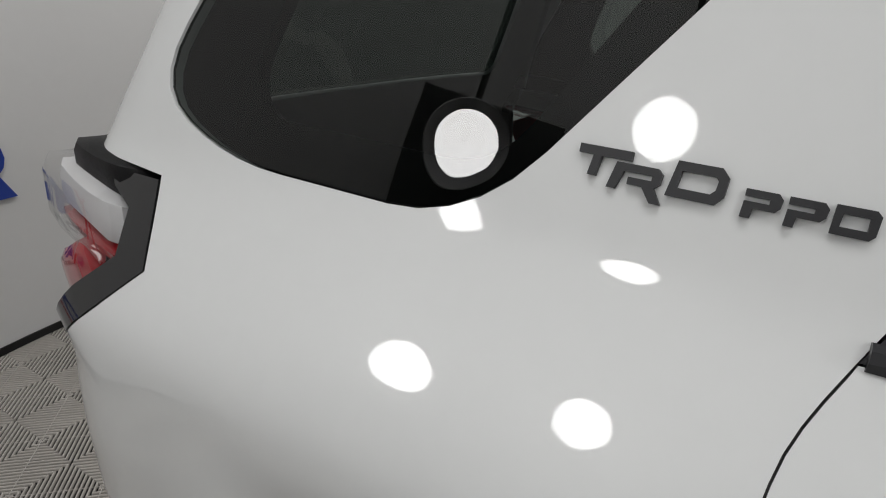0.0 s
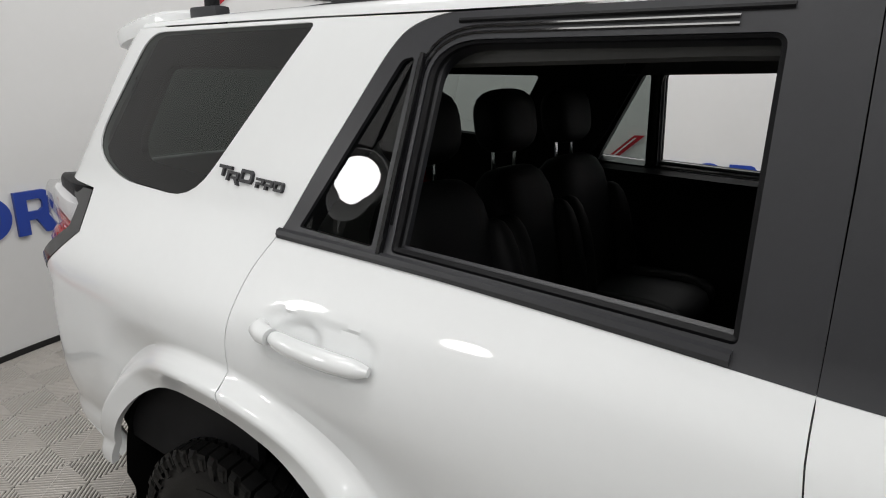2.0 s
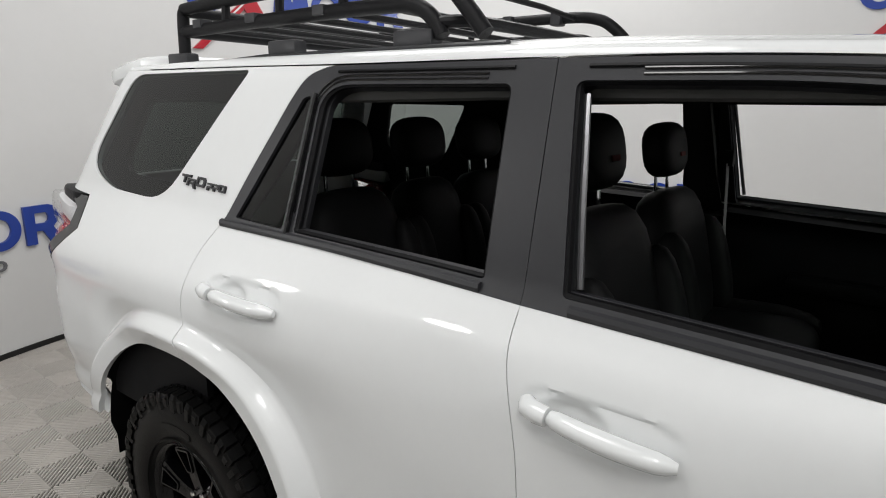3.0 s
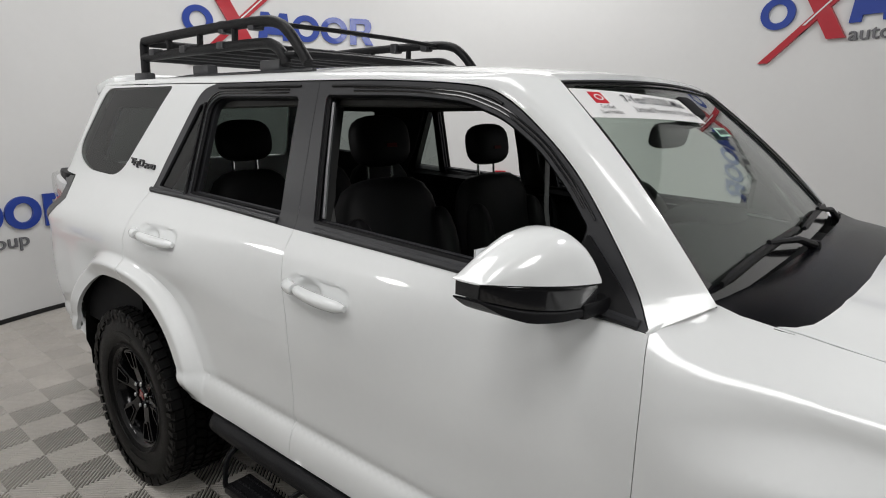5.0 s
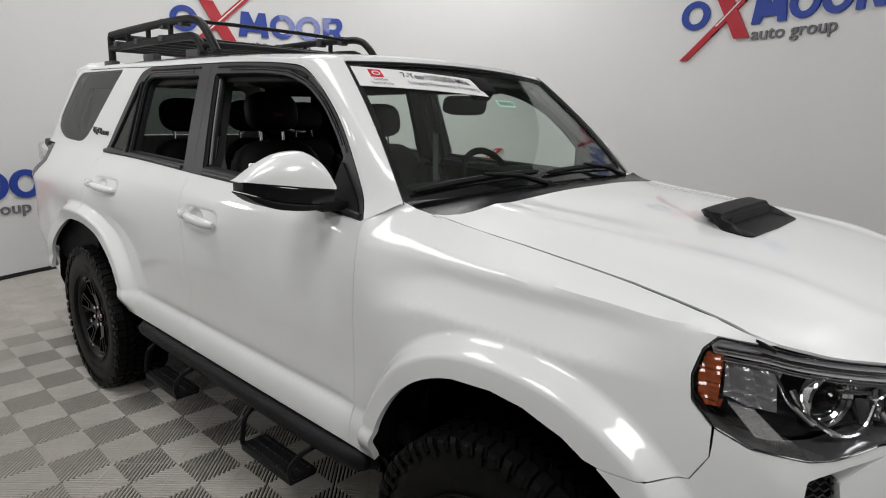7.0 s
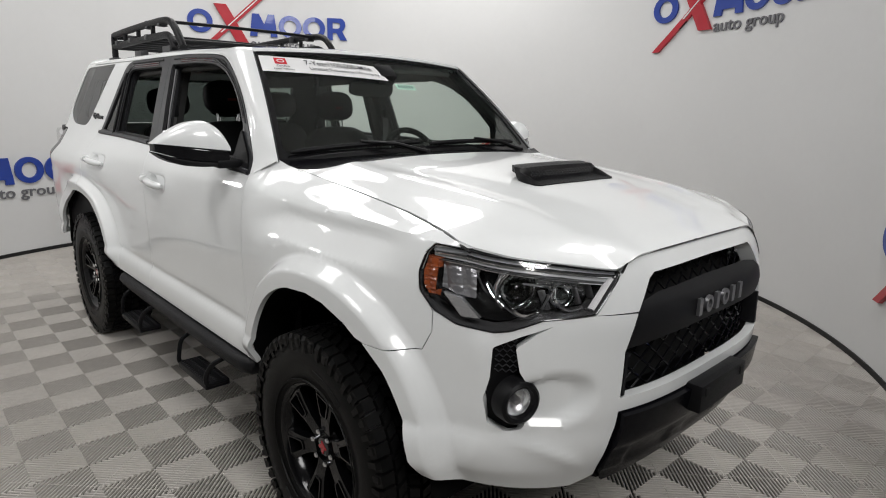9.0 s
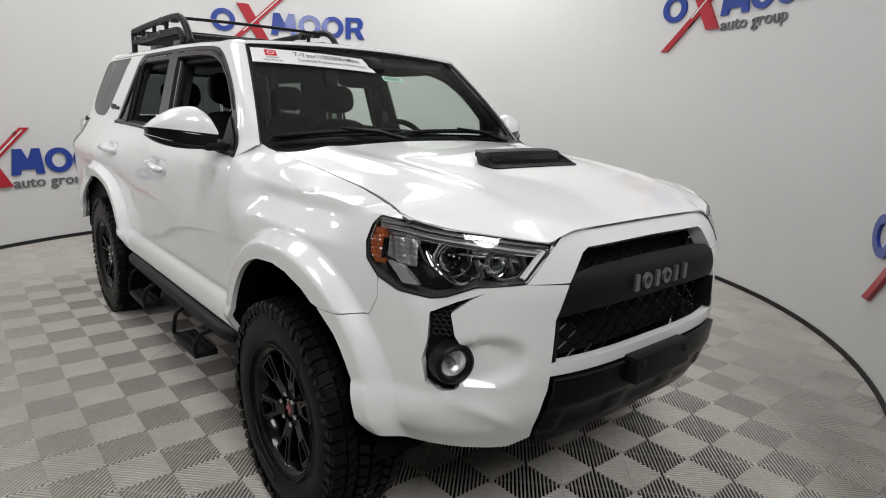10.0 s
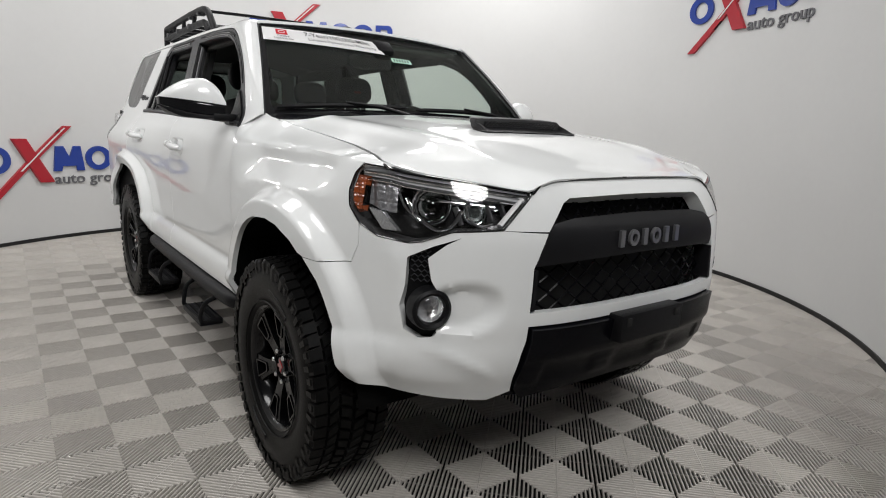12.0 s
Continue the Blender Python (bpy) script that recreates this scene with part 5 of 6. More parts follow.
def head_lamp(s):
    lamp = new("head_lamp")
    lamp.parent = suv
    lamp["label"] = "clear head lamp with amber corner and projector"
    o = lamp_outline(s)
    part("lens", nose_sheet(o, 0.03, 0.004, out=0.0, solid=False), LENS, lamp, "clear plastic lens")
    part("housing", nose_sheet(o, 0.03, 0.0, out=-0.085), SMOKE, lamp, "dark chrome lamp housing")
    # wall of the housing
    bm, rows = bmesh.new(), []
    for u, z in o:
        rows.append([bm.verts.new(nose_at(u, z, d)) for d in (-0.003, -0.075)])
    for i in range(len(rows)):
        a, b = rows[i - 1], rows[i]
        bm.faces.new([a[0], b[0], b[1], a[1]])
    part("housing_wall", bm, LAMPGREY, lamp)
    k = -s
    q = lambda pts: [(u * k, z) for u, z in pts]
    fluted = lambda a, z: nose_at(a * 60, z, -0.034 + 0.006 * abs(math.sin(a * 60 * 0.9)) + 0.0015 * abs(math.sin(z * 190)))
    amber = lambda a, z: nose_at(a * 60, z, -0.014 + 0.005 * abs(math.sin(a * 60 * 1.3)) + 0.003 * abs(math.sin(z * 260)))
    part("amber_reflector", sheet([(u / 60, z) for u, z in q([(nx(3.212, 1.132), 1.132), (nx(3.240, 1.126), 1.126), (nx(3.246, 1.034), 1.034), (nx(3.228, 1.032), 1.032), (nx(3.211, 1.055), 1.055), (nx(3.206, 1.09), 1.09)])], amber, 0.005, 0.02), AMBER, lamp, "orange corner reflector", 20)
    part("faceted_reflector", sheet([(u / 60, z) for u, z in q([(nx(3.250, 1.122), 1.122), (nx(3.335, 1.114), 1.114), (nx(3.35, 1.03), 1.03), (nx(3.30, 1.035), 1.035), (nx(3.258, 1.05), 1.05)])], fluted, 0.005, 0.02), FACET, lamp, "fluted chrome reflector", 20)
    part("faceted_reflector", nose_sheet(q([(nx(3.266, 1.04), 1.04), (nx(3.312, 1.032), 1.032), (nx(3.365, 0.982), 0.982), (nx(3.318, 0.982), 0.982)]), 0.008, 0.02, out=-0.014), SILVER, lamp, "faceted chrome reflector")
    # a pale shelf under the lens' upper edge
    shelf = [(nx(3.215, 1.158), 1.158), (nx(3.30, 1.151), 1.151), (ny(-0.735, 1.141), 1.141), (ny(-0.60, 1.121), 1.121), (ny(-0.455, 1.098), 1.098)]
    part("lamp_shelf", nose_sheet(q(shelf + [(u, z - 0.026) for u, z in reversed(shelf)]), 0.02, 0.03, out=-0.016), SHELF, lamp, "silver lamp shelf")
    part("upper_reflector", nose_sheet(q([(ny(-0.66, 1.10), 1.10), (ny(-0.48, 1.075), 1.075), (ny(-0.545, 1.045), 1.045), (ny(-0.66, 1.06), 1.06)]), 0.02, 0.01, out=-0.060), SILVER, lamp, "chrome reflector")
    part("inner_reflector", nose_sheet(q([(nx(3.36, 1.11), 1.11), (ny(-0.66, 1.10), 1.10), (ny(-0.645, 1.0), 1.0), (nx(3.42, 0.985), 0.985)]), 0.02, 0.01, out=-0.070), SMOKE, lamp, "dark chrome reflector")
    for h, d, r in ((0.012, -0.012, 0.0055), (0.034, -0.022, 0.004)):
        line = [(nx(3.225, 1.15), 1.155), (nx(3.30, 1.15), 1.15), (ny(-0.735, 1.14), 1.140), (ny(-0.60, 1.12), 1.120), (ny(-0.46, 1.10), 1.100)]
        part("chrome_strip", pipe([nose_at(u * k, z - h, d) for u, z in flowing(line, 5)], r, 8), CHROME, lamp, "bright chrome strip")
    part("chrome_strip", pipe([nose_at(ny(y, z) * k, z, -0.015) for y, z in ((-0.475, 1.085), (-0.55, 1.012))], 0.011, 8, flat=0.5), SIGN_EDGE, lamp, "white light bar")
    part("chrome_strip", pipe([nose_at(ny(y, z) * k, z, -0.045) for y, z in ((-0.74, 1.075), (-0.66, 1.068), (-0.55, 1.058))], 0.004, 8), CHROME, lamp, "thin chrome strip")
    for y, z, r, core in ((-0.705, 1.055, 0.057, 0.030), (-0.605, 1.042, 0.036, 0.017)):
        m = on_nose(ny(y, z) * k, z, -0.045)
        part("projector_ring", moved(lathe([(r, -0.006), (r * 1.06, 0.0), (r * 1.05, 0.02), (r * 0.86, 0.012), (r * 0.88, 0.002), (r * 0.97, -0.005)], 36, caps=False), m), CHROME, lamp, "chrome projector ring")
        part("projector_ring", moved(lathe([(r * 0.84, 0.004), (r * 0.80, 0.001), (r * 0.72, 0.006), (r * 0.70, 0.015)], 36, caps=False), m), CHROME, lamp, "chrome projector ring")
        part("projector_bowl", moved(lathe([(r * 0.98, 0.006), (r * 0.6, 0.028), (0, 0.032)], 30, caps=False), m), SILVER, lamp, "chrome projector bowl")
        part("projector_lens", moved(lathe([(0.0, -0.016), (core * 0.5, -0.012), (core * 0.85, 0.0), (core, 0.014)], 28, caps=False), m), PRIVACY, lamp, "glass projector lens")
    for y, z, h in ((-0.645, 1.03, 0.05), (-0.565, 1.04, 0.045), (-0.525, 1.05, 0.04)):
        part("lamp_fin", pipe([nose_at(ny(y, z) * k, z - h / 2, -0.055), nose_at(ny(y - 0.01, z) * k, z + h / 2, -0.045)], 0.006, 6, flat=2.0), BRIGHT, lamp, "grey lamp fin")
    # chrome bracket under the projector and bright edges in the dark inner bay
    for pts, r in ((((-0.752, 1.075), (-0.742, 1.035), (-0.705, 0.993), (-0.668, 1.004), (-0.640, 1.048)), 0.0042), (((-0.765, 1.098), (-0.758, 1.050), (-0.735, 1.010)), 0.003), (((-0.622, 1.078), (-0.628, 1.030), (-0.600, 1.006), (-0.565, 1.012)), 0.0032)):
        part("chrome_bracket", pipe([nose_at(ny(y, z) * k, z, -0.034) for y, z in flowing(list(pts), 5)], r, 6, flat=1.6), CHROME, lamp, "bright chrome bracket")
    part("lamp_seal", pipe([nose_at(u, z, 0.001) for u, z in resample([(u / 60, z) for u, z in o], 0.03) for u in (u * 60,)], 0.002, 6, closed=True), GLOSS, lamp, "black rubber seal")


FACET = material("faceted_grey_chrome", (0.42, 0.42, 0.44), 0.3, metal=0.8, grain=1.0, grain_scale=110)
SHELF = material("silver_lamp_shelf", (0.50, 0.51, 0.53), 0.3, spot=0.05, coat=0.5)
SMOKE = material("dark_chrome", (0.12, 0.12, 0.125), 0.22, metal=1.0, grain=0.8, grain_scale=60)
LAMPGREY = material("grey_lamp_plastic", (0.14, 0.14, 0.145), 0.25, metal=0.5, coat=0.6, spot=0.05)
two(head_lamp)


def fog_lamp(s):
    lamp = new("fog_lamp")
    lamp.parent = front_bumper
    lamp["label"] = "round fog lamp in a black bezel"
    k = -s
    slot = slot_r if s < 0 else slot_l
    part("slot_panel", nose_sheet(slot, 0.02, 0.0, out=-0.028), PLASTIC, lamp, "black plastic slot panel")
    for i in range(7):
        z = 0.845 + i * 0.014
        pts = [nose_at(ny(-0.748 + 0.036 * j / 6, z) * k, z + 0.004 * (-1) ** (i + j), -0.020) for j in range(7)]
        part("slot_mesh", pipe(pts, 0.0022, 4), TRIM, lamp, smooth=0)
    m = Matrix.Translation((3.458, s * 0.708, 0.768)) @ Euler((0, 0, radians(90 + s * 16))).to_matrix().to_4x4()
    m = m @ Matrix.Scale(0.98, 4)
    # the lamp's y axis runs inwards, so it faces ahead
    part("bezel", moved(lathe([(0.040, 0.0), (0.044, -0.016), (0.052, -0.021), (0.060, -0.015), (0.064, 0.0), (0.066, 0.03), (0.05, 0.04)], 40, caps=False), m), PLASTIC, lamp, "black plastic bezel")
    part("reflector", moved(lathe([(0.041, 0.0), (0.034, 0.015), (0.016, 0.026), (0.0, 0.027)], 32, caps=False), m), SILVER, lamp, "chrome reflector bowl")
    part("bulb", moved(lathe([(0.0, -0.002), (0.009, 0.0), (0.012, 0.008), (0.010, 0.025)], 20, caps=False), m), BRIGHT, lamp, "grey bulb shield")
    part("lens", moved(lathe([(0.0, -0.010), (0.02, -0.008), (0.034, -0.003), (0.041, 0.004)], 32, caps=False), m), LENS, lamp, "clear glass lens")


two(fog_lamp)

grille = new("grille")
grille.parent = suv
grille["label"] = "black honeycomb grille with a broad centre bar"
opening = both([(0, 1.094), (ny(-0.335, 1.088), 1.088), (ny(-0.41, 1.0), 1.0), (ny(-0.46, 0.89), 0.89), (ny(-0.468, 0.76), 0.76), (0, 0.758)])
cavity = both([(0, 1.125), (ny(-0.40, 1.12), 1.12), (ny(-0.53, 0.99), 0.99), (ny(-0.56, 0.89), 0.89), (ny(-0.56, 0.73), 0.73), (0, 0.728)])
# a near-black sheet stands in for the shaded depth behind the honeycomb
part("shade_backing", nose_sheet(cavity, 0.05, 0.0, out=-0.11), PIT, grille, "near-black sheet painted as the shade behind the grille")
bar_line = both([(0, 1.034), (ny(-0.30, 1.028), 1.028), (ny(-0.385, 1.015), 1.015), (ny(-0.412, 0.993), 0.993), (ny(-0.458, 0.893), 0.893), (ny(-0.30, 0.905), 0.905), (0, 0.910)])
part("centre_bar", sheet([(u / 60, z) for u, z in bar_line], lambda a, z: nose_at(a * 60, z, -0.012 + -0.012 * ease(1.0, 1.03, z) + 0.016 * math.sin(math.pi * min(1, max(0, (z - 0.89) / 0.15))) ** 0.7), 0.012, 0.05), BAR, grille, "satin black centre bar")
for z0, z1, rows in ((1.026, 1.092, 2), (0.760, 0.904, 5)):
    h = (z1 - z0) / rows
    for r in range(rows + 1):
        z = z0 + h * r
        half = 0.33 + 0.13 * ease(1.09, 0.9, z)
        n = 2 * int(half / 0.036)
        at = lambda i, zz: nose_at(ny(-half + 2 * half * i / n, z), zz, -0.05)
        bars = [pipe([at(i + e, z + h * 0.34 * (1 if (i + r) % 2 else -1)) for i in range(n + 1) for e in ((-0.12, 0.12) if 0 < i < n else (0,))], 0.0032, 4)]
        if r < rows:
            bars += [pipe([at(i, z + h * 0.34), at(i, z + h * 0.66)], 0.0032, 4) for i in range(n + 1) if (i + r) % 2]
        part("honeycomb_bar", join(*bars), GUARD, grille, smooth=0)
for side_y in (-1, 1):
    part("grille_wall", pipe([nose_at(ny(side_y * y, z), z, -0.03) for y, z in ((0.468, 0.765), (0.46, 0.885))], 0.012, 6, flat=3), BAR, grille)
# plain raised marks on the bar
for i, (w, ringed) in enumerate(((0.04, 0), (0.046, 1), (0.04, 0), (0.046, 1), (0.04, 0), (0.042, 0))):
    y = -0.150 + i * 0.0565
    z = 0.962
    m = Matrix.Translation(nose_at(ny(y + 0.015, z), z, 0.006)) @ Euler((0, 0, radians(90))).to_matrix().to_4x4()
    if ringed:
        o = [(w / 2 * math.cos(a), 0.026 * math.sin(a)) for a in [math.tau * j / 24 for j in range(24)]]
        hole = [[(w * 0.27 * math.cos(a), 0.014 * math.sin(a)) for a in [math.tau * j / 24 for j in range(24)]]]
    else:
        o, hole = [(-0.010, -0.026), (0.010, -0.026), (0.010, 0.026), (-0.010, 0.026)], []
    part("bar_mark", moved(prism(o, 0.010, hole), m @ Matrix.Translation((0, -0.010, 0))), BRIGHT, grille, "grey metal mark", 25)

# number plate bracket on the lower guard
bracket = new("plate_bracket")
bracket.parent = suv
part("bracket_body", block((0.055, 0.32, 0.088), 0.006, (3.680, 0.0, 0.685)), PLASTIC, bracket, "black plastic plate holder")
for y in (-0.125, 0.125):
    part("bracket_socket", block((0.006, 0.022, 0.026), 0.002, (3.7085, y, 0.705)), PIT, bracket)
part("skid_plate", sheet([(-0.44, 3.0), (0.44, 3.0), (0.46, 3.56), (-0.46, 3.56)], lambda y, x: Vector((x, y, 0.36 + 0.22 * max(0, x - 3.0) + 0.02 * y * y)), 0.08, 0.01, solid=True), PLASTIC, suv)

# hood scoop
scoop = new("hood_scoop")
scoop.parent = hood
scoop["label"] = "black hood scoop with a mesh mouth"
mouth = rounded([(2.945, -0.19), (3.03, -0.25), (3.11, -0.24), (3.118, 0.0), (3.11, 0.24), (3.03, 0.25), (2.945, 0.19), (2.925, 0.0)], 0.03)


def scoop_z(x, y):
    edge = ease(1.0, 0.86, abs(y) / 0.25)
    rise = 0.034 * ease(2.92, 2.965, x) * ease(3.035, 3.02, x) * edge
    side = 0.030 * ease(3.118, 3.02, x) * ease(0.19, 0.23, abs(y)) * edge
    return hood_z(x, y) + 0.004 + max(rise, side)


part("scoop_shell", sheet(mouth, lambda x, y: Vector((x, y, scoop_z(x, y))), 0.012, 0.02), PLASTIC, scoop, "black plastic scoop")
# the scoop is closed; a near-black sheet paints the shade of its mouth
part("scoop_shade", sheet([(3.026, -0.19), (3.032, -0.19), (3.032, 0.19), (3.026, 0.19)], lambda x, y: Vector((x + 0.004, y, hood_z(x, y) + 0.008 + (x - 3.026) * 3.6)), 0.03, 0.0), PIT, scoop, "near-black sheet painted as the shade in the scoop mouth")
for r in range(3):
    pts = [Vector((3.036, -0.185 + 0.37 * i / 40, hood_z(3.03, 0) + 0.010 + 0.007 * r + 0.003 * (-1) ** (i + r))) for i in range(41)]
    part("scoop_mesh", pipe(pts, 0.0014, 4), TRIM, scoop, smooth=0)

# ---- windscreen: black border, cowl, wipers, banner ----
edge_in = [(0.647, 0.0), (0.646, 0.628), (-0.646, 0.628), (-0.647, 0.0)]
part("windscreen_surround", sheet([(-0.652, 0.0), (-0.652, 0.652), (0.652, 0.652), (0.652, 0.0)] + edge_in, lambda a, b: glass_at(a / 0.65, b / 0.65, 0.006), 0.04, 0.006), PAINT, suv)
ring_out = rounded([(-0.648, 0.0), (0.648, 0.0), (0.647, 0.631), (-0.647, 0.631)], 0.02)
ring_in = rounded([(-0.622, 0.035), (0.622, 0.035), (0.617, 0.612), (-0.617, 0.612)], 0.04)
part("glass_border", sheet(ring_out, lambda a, b: glass_at(a / 0.65, b / 0.65, 0.0015), 0.05, 0.003, [ring_in]), GLOSS, suv, "black printed glass border")
two(lambda s: part("pillar_moulding", pipe([glass_at(s * 0.992, 0.96 * i / 14, 0.004) for i in range(15)], 0.004, 8, flat=0.8), TRIM, suv, "black pillar moulding"))
part("roof_moulding", pipe([glass_at(-0.972 + 0.0972 * i, 0.961, 0.004) for i in range(21)], 0.003, 6), TRIM, suv, "black moulding")
cowl_line = [(2.52, 0.0), (2.515, -0.35), (2.488, -0.60), (2.452, -0.70), (2.405, -0.735), (2.345, -0.744), (2.287, -0.758), (2.30, -0.70), (2.325, -0.5), (2.345, 0.0)]
cowl_line = cowl_line + [(x, -y) for x, y in reversed(cowl_line[1:-1])]
cowl = part("cowl", sheet(cowl_line, lambda x, y: Vector((x, y, curve(HOOD_EDGE, x) * (abs(y) / 0.75) ** 3 + (1 - (abs(y) / 0.75) ** 3) * (1.322 - 0.022 * ease(2.38, 2.50, x)) - 0.003)), 0.03, 0.02), GUARD, suv, "black plastic cowl panel")


def wiper(u0, u1, v0, v1):
    w = new("wiper")
    w.parent = suv
    blade = [glass_at(u0 + (u1 - u0) * i / 12, v0 + (v1 - v0) * i / 12 + 0.012 * math.sin(math.pi * i / 12), 0.016) for i in range(13)]
    part("blade", pipe(blade, [0.005] + [0.009] * 11 + [0.005], 6, flat=1.3), PLASTIC, w, "black rubber wiper blade")
    mid = blade[6]
    root = glass_at(u1 + 0.02, -0.03, 0.02)
    part("wiper_arm", pipe([root, root.lerp(mid, 0.5) + Vector((0.01, 0, 0.02)), mid + Vector((0, 0, 0.014))], [0.012, 0.009, 0.006], 8), PLASTIC, w, "black metal wiper arm")
    part("wiper_pivot", moved(lathe([(0.0, 0.014), (0.012, 0.013), (0.016, 0.0), (0.016, -0.03)], 16, "z", caps=False), Matrix.Translation(root)), PLASTIC, w, "black pivot cap")


wiper(-0.93, -0.10, 0.045, 0.065)
wiper(-0.02, 0.80, 0.05, 0.06)


banner = new("windscreen_banner")
banner.parent = suv
banner["label"] = "white paper banner with black and red print"
B_TL, B_BL, B_BR, B_TR = (-0.965, 0.925), (-0.965, 0.765), (-0.035, 0.685), (-0.09, 0.845)


def on_banner(a, b, out=0.004):
    u = (B_BL[0] * (1 - a) + B_BR[0] * a) * (1 - b) + (B_TL[0] * (1 - a) + B_TR[0] * a) * b
    v = (B_BL[1] * (1 - a) + B_BR[1] * a) * (1 - b) + (B_TL[1] * (1 - a) + B_TR[1] * a) * b
    return glass_at(u, v, out)


part("banner_paper", sheet([(0, 0), (0.6, 0), (0.6, 0.11), (0, 0.11)], lambda a, b: on_banner(a / 0.6, b / 0.11, 0.004), 0.03, 0.001), PAPER, banner, "white paper")
part("banner_square", sheet([(0.065, 0.055), (0.12, 0.055), (0.12, 0.098), (0.065, 0.098)], lambda a, b: on_banner(a / 0.6, b / 0.11, 0.0055), 0.03, 0.001), PAPER_RED, banner, "red square print")
ring_o = [(0.0925 + 0.018 * math.cos(a), 0.076 + 0.012 * math.sin(a)) for a in [math.tau * i / 20 for i in range(20)]]
ring_i = [(0.0925 + 0.013 * math.cos(a), 0.076 + 0.008 * math.sin(a)) for a in [math.tau * i / 20 for i in range(20)]]
part("banner_ring", sheet(ring_o, lambda a, b: on_banner(a / 0.6, b / 0.11, 0.0068), 0.01, 0.0005, [ring_i]), PAPER, banner, "white ring print")
for words, size, x0, y0, wide, bold in (("7-Year/100,000-Mile", 0.046, 0.205, 0.062, 0.350, 0.0002), ("Limited Powertrain Warranty", 0.032, 0.215, 0.024, 0.355, 0.0), ("Certified", 0.020, 0.066, 0.033, 0.058, 0), ("Used Vehicles", 0.020, 0.050, 0.012, 0.090, 0)):
    text_on(words, size, lambda x, y, z, x0=x0, y0=y0: on_banner((x0 + x) / 0.6, (y0 + y) / 0.11, 0.0068), "banner_words", INK, banner, wide, bold)

price_tag = new("windscreen_tag")
price_tag.parent = suv
price_tag["label"] = "pale green paper tag with dark strokes"
on_tag = lambda a, b, out: glass_at(0.0 + a / 0.66, 0.600 - a * 0.02 + b / 0.66, out)
part("tag_paper", sheet([(0, 0), (0.115, 0), (0.115, 0.036), (0, 0.036)], lambda a, b: on_tag(a, b, 0.004), 0.03, 0.001), GREEN_TAG, price_tag, "pale green paper")
for i in range(6):
    x = 0.010 + i * 0.0165
    part("tag_stroke", sheet([(x, 0.007), (x + 0.007, 0.007), (x + 0.009, 0.029), (x + 0.002, 0.029)], lambda a, b: on_tag(a, b, 0.0055), 0.02, 0.0005), INK, price_tag, smooth=0)

# ---- cabin ----
def cabin_side(s):
    k = 0 if s < 0 else 1
    card = [(0.40, 0.60), (1.06, 0.60), (1.03, 1.30), (0.14, 1.31), (0.10, 1.0)]
    part("door_card", sheet(card, side_of(s, -0.065), 0.06, 0.03), CABIN, rear_door[k], "black door lining")
    part("door_card", sheet([(1.13, 0.60), (2.18, 0.60), (2.16, 1.245), (1.64, 1.262), (1.10, 1.28)], side_of(s, -0.065), 0.06, 0.03), CABIN, front_door[k], "black door lining")
    part("arm_rest", block((0.50, 0.09, 0.06), 0.02, (1.55, s * 0.77, 1.02)), CABIN, front_door[k], "black arm rest")
    part("pull_lever", pipe([(1.78, s * 0.79, 1.13), (1.83, s * 0.775, 1.135), (1.87, s * 0.785, 1.13)], 0.007, 8), CHROME, front_door[k], "chrome inside lever")
    lining = [(0.05, 0.62), (0.10, 1.31), (0.20, 1.44), (0.36, 1.70), (0.36, 1.735), (-0.62, 1.735), (-0.86, 1.36), (-0.90, 0.70)]
    part("quarter_lining", sheet(lining, side_of(s, -0.06), 0.06, 0.02, [rounded([(-0.55, 1.648), (-0.07, 1.648), (-0.25, 1.385), (-0.60, 1.398), (-0.635, 1.45)], [0.03, 0.02, 0.06, 0.05, 0.05])]), CABIN, suv, "black side lining")
    post = [(0.965, 1.26), (1.095, 1.26), (1.035, 1.735), (0.945, 1.735)]
    part("centre_post", sheet(post, side_of(s, -0.085), 0.06, 0.03), POST, suv, "dark grey post lining")
    part("roof_lining_edge", sheet([(0.26, 1.652), (0.86, 1.668), (1.60, 1.672), (1.74, 1.72), (0.30, 1.742)], side_of(s, -0.055), 0.06, 0.02), LINER, suv, "dark grey roof lining edge")
    part("pillar_lining", pipe([glass_at(s * 0.975, v, -0.04) for v in (0.0, 0.25, 0.5, 0.75, 1.0)], 0.026, 8), CABIN, suv, "dark pillar lining")
    part("seat_belt", pipe([(1.06, s * 0.69, 1.45), (1.08, s * 0.67, 1.20), (1.15, s * 0.66, 0.80)], 0.022, 6, flat=0.15), STITCH, suv, "grey seat belt")
    part("belt_guide", block((0.04, 0.03, 0.06), 0.008, (1.06, s * 0.69, 1.47)), CABIN, suv)


two(cabin_side)
part("roof_lining", sheet([(-0.66, -0.60), (1.74, -0.58), (1.76, 0.0), (1.74, 0.58), (-0.66, 0.60)], lambda x, y: Vector((x, y, roof_z(x, y) - 0.045)), 0.1, 0.0), LINER, suv, "dark grey roof lining")
part("cabin_floor", block((3.3, 1.62, 0.06), 0.01, (0.75, 0, 0.60)), CABIN, suv, "dark carpet floor")
part("fire_wall", block((0.06, 1.5, 0.62), 0.01, (2.38, 0, 0.93)), CABIN, suv)
part("dashboard", pillow((0.62, 1.46, 0.34), (2.13, 0, 1.12), (0, 6, 0), 4.5, 18), CABIN, suv, "black moulded dashboard")
part("instrument_hood", pillow((0.26, 0.40, 0.12), (1.93, 0.37, 1.272), (0, 4, 0), 3.0, 12), CABIN, suv, "black instrument hood")
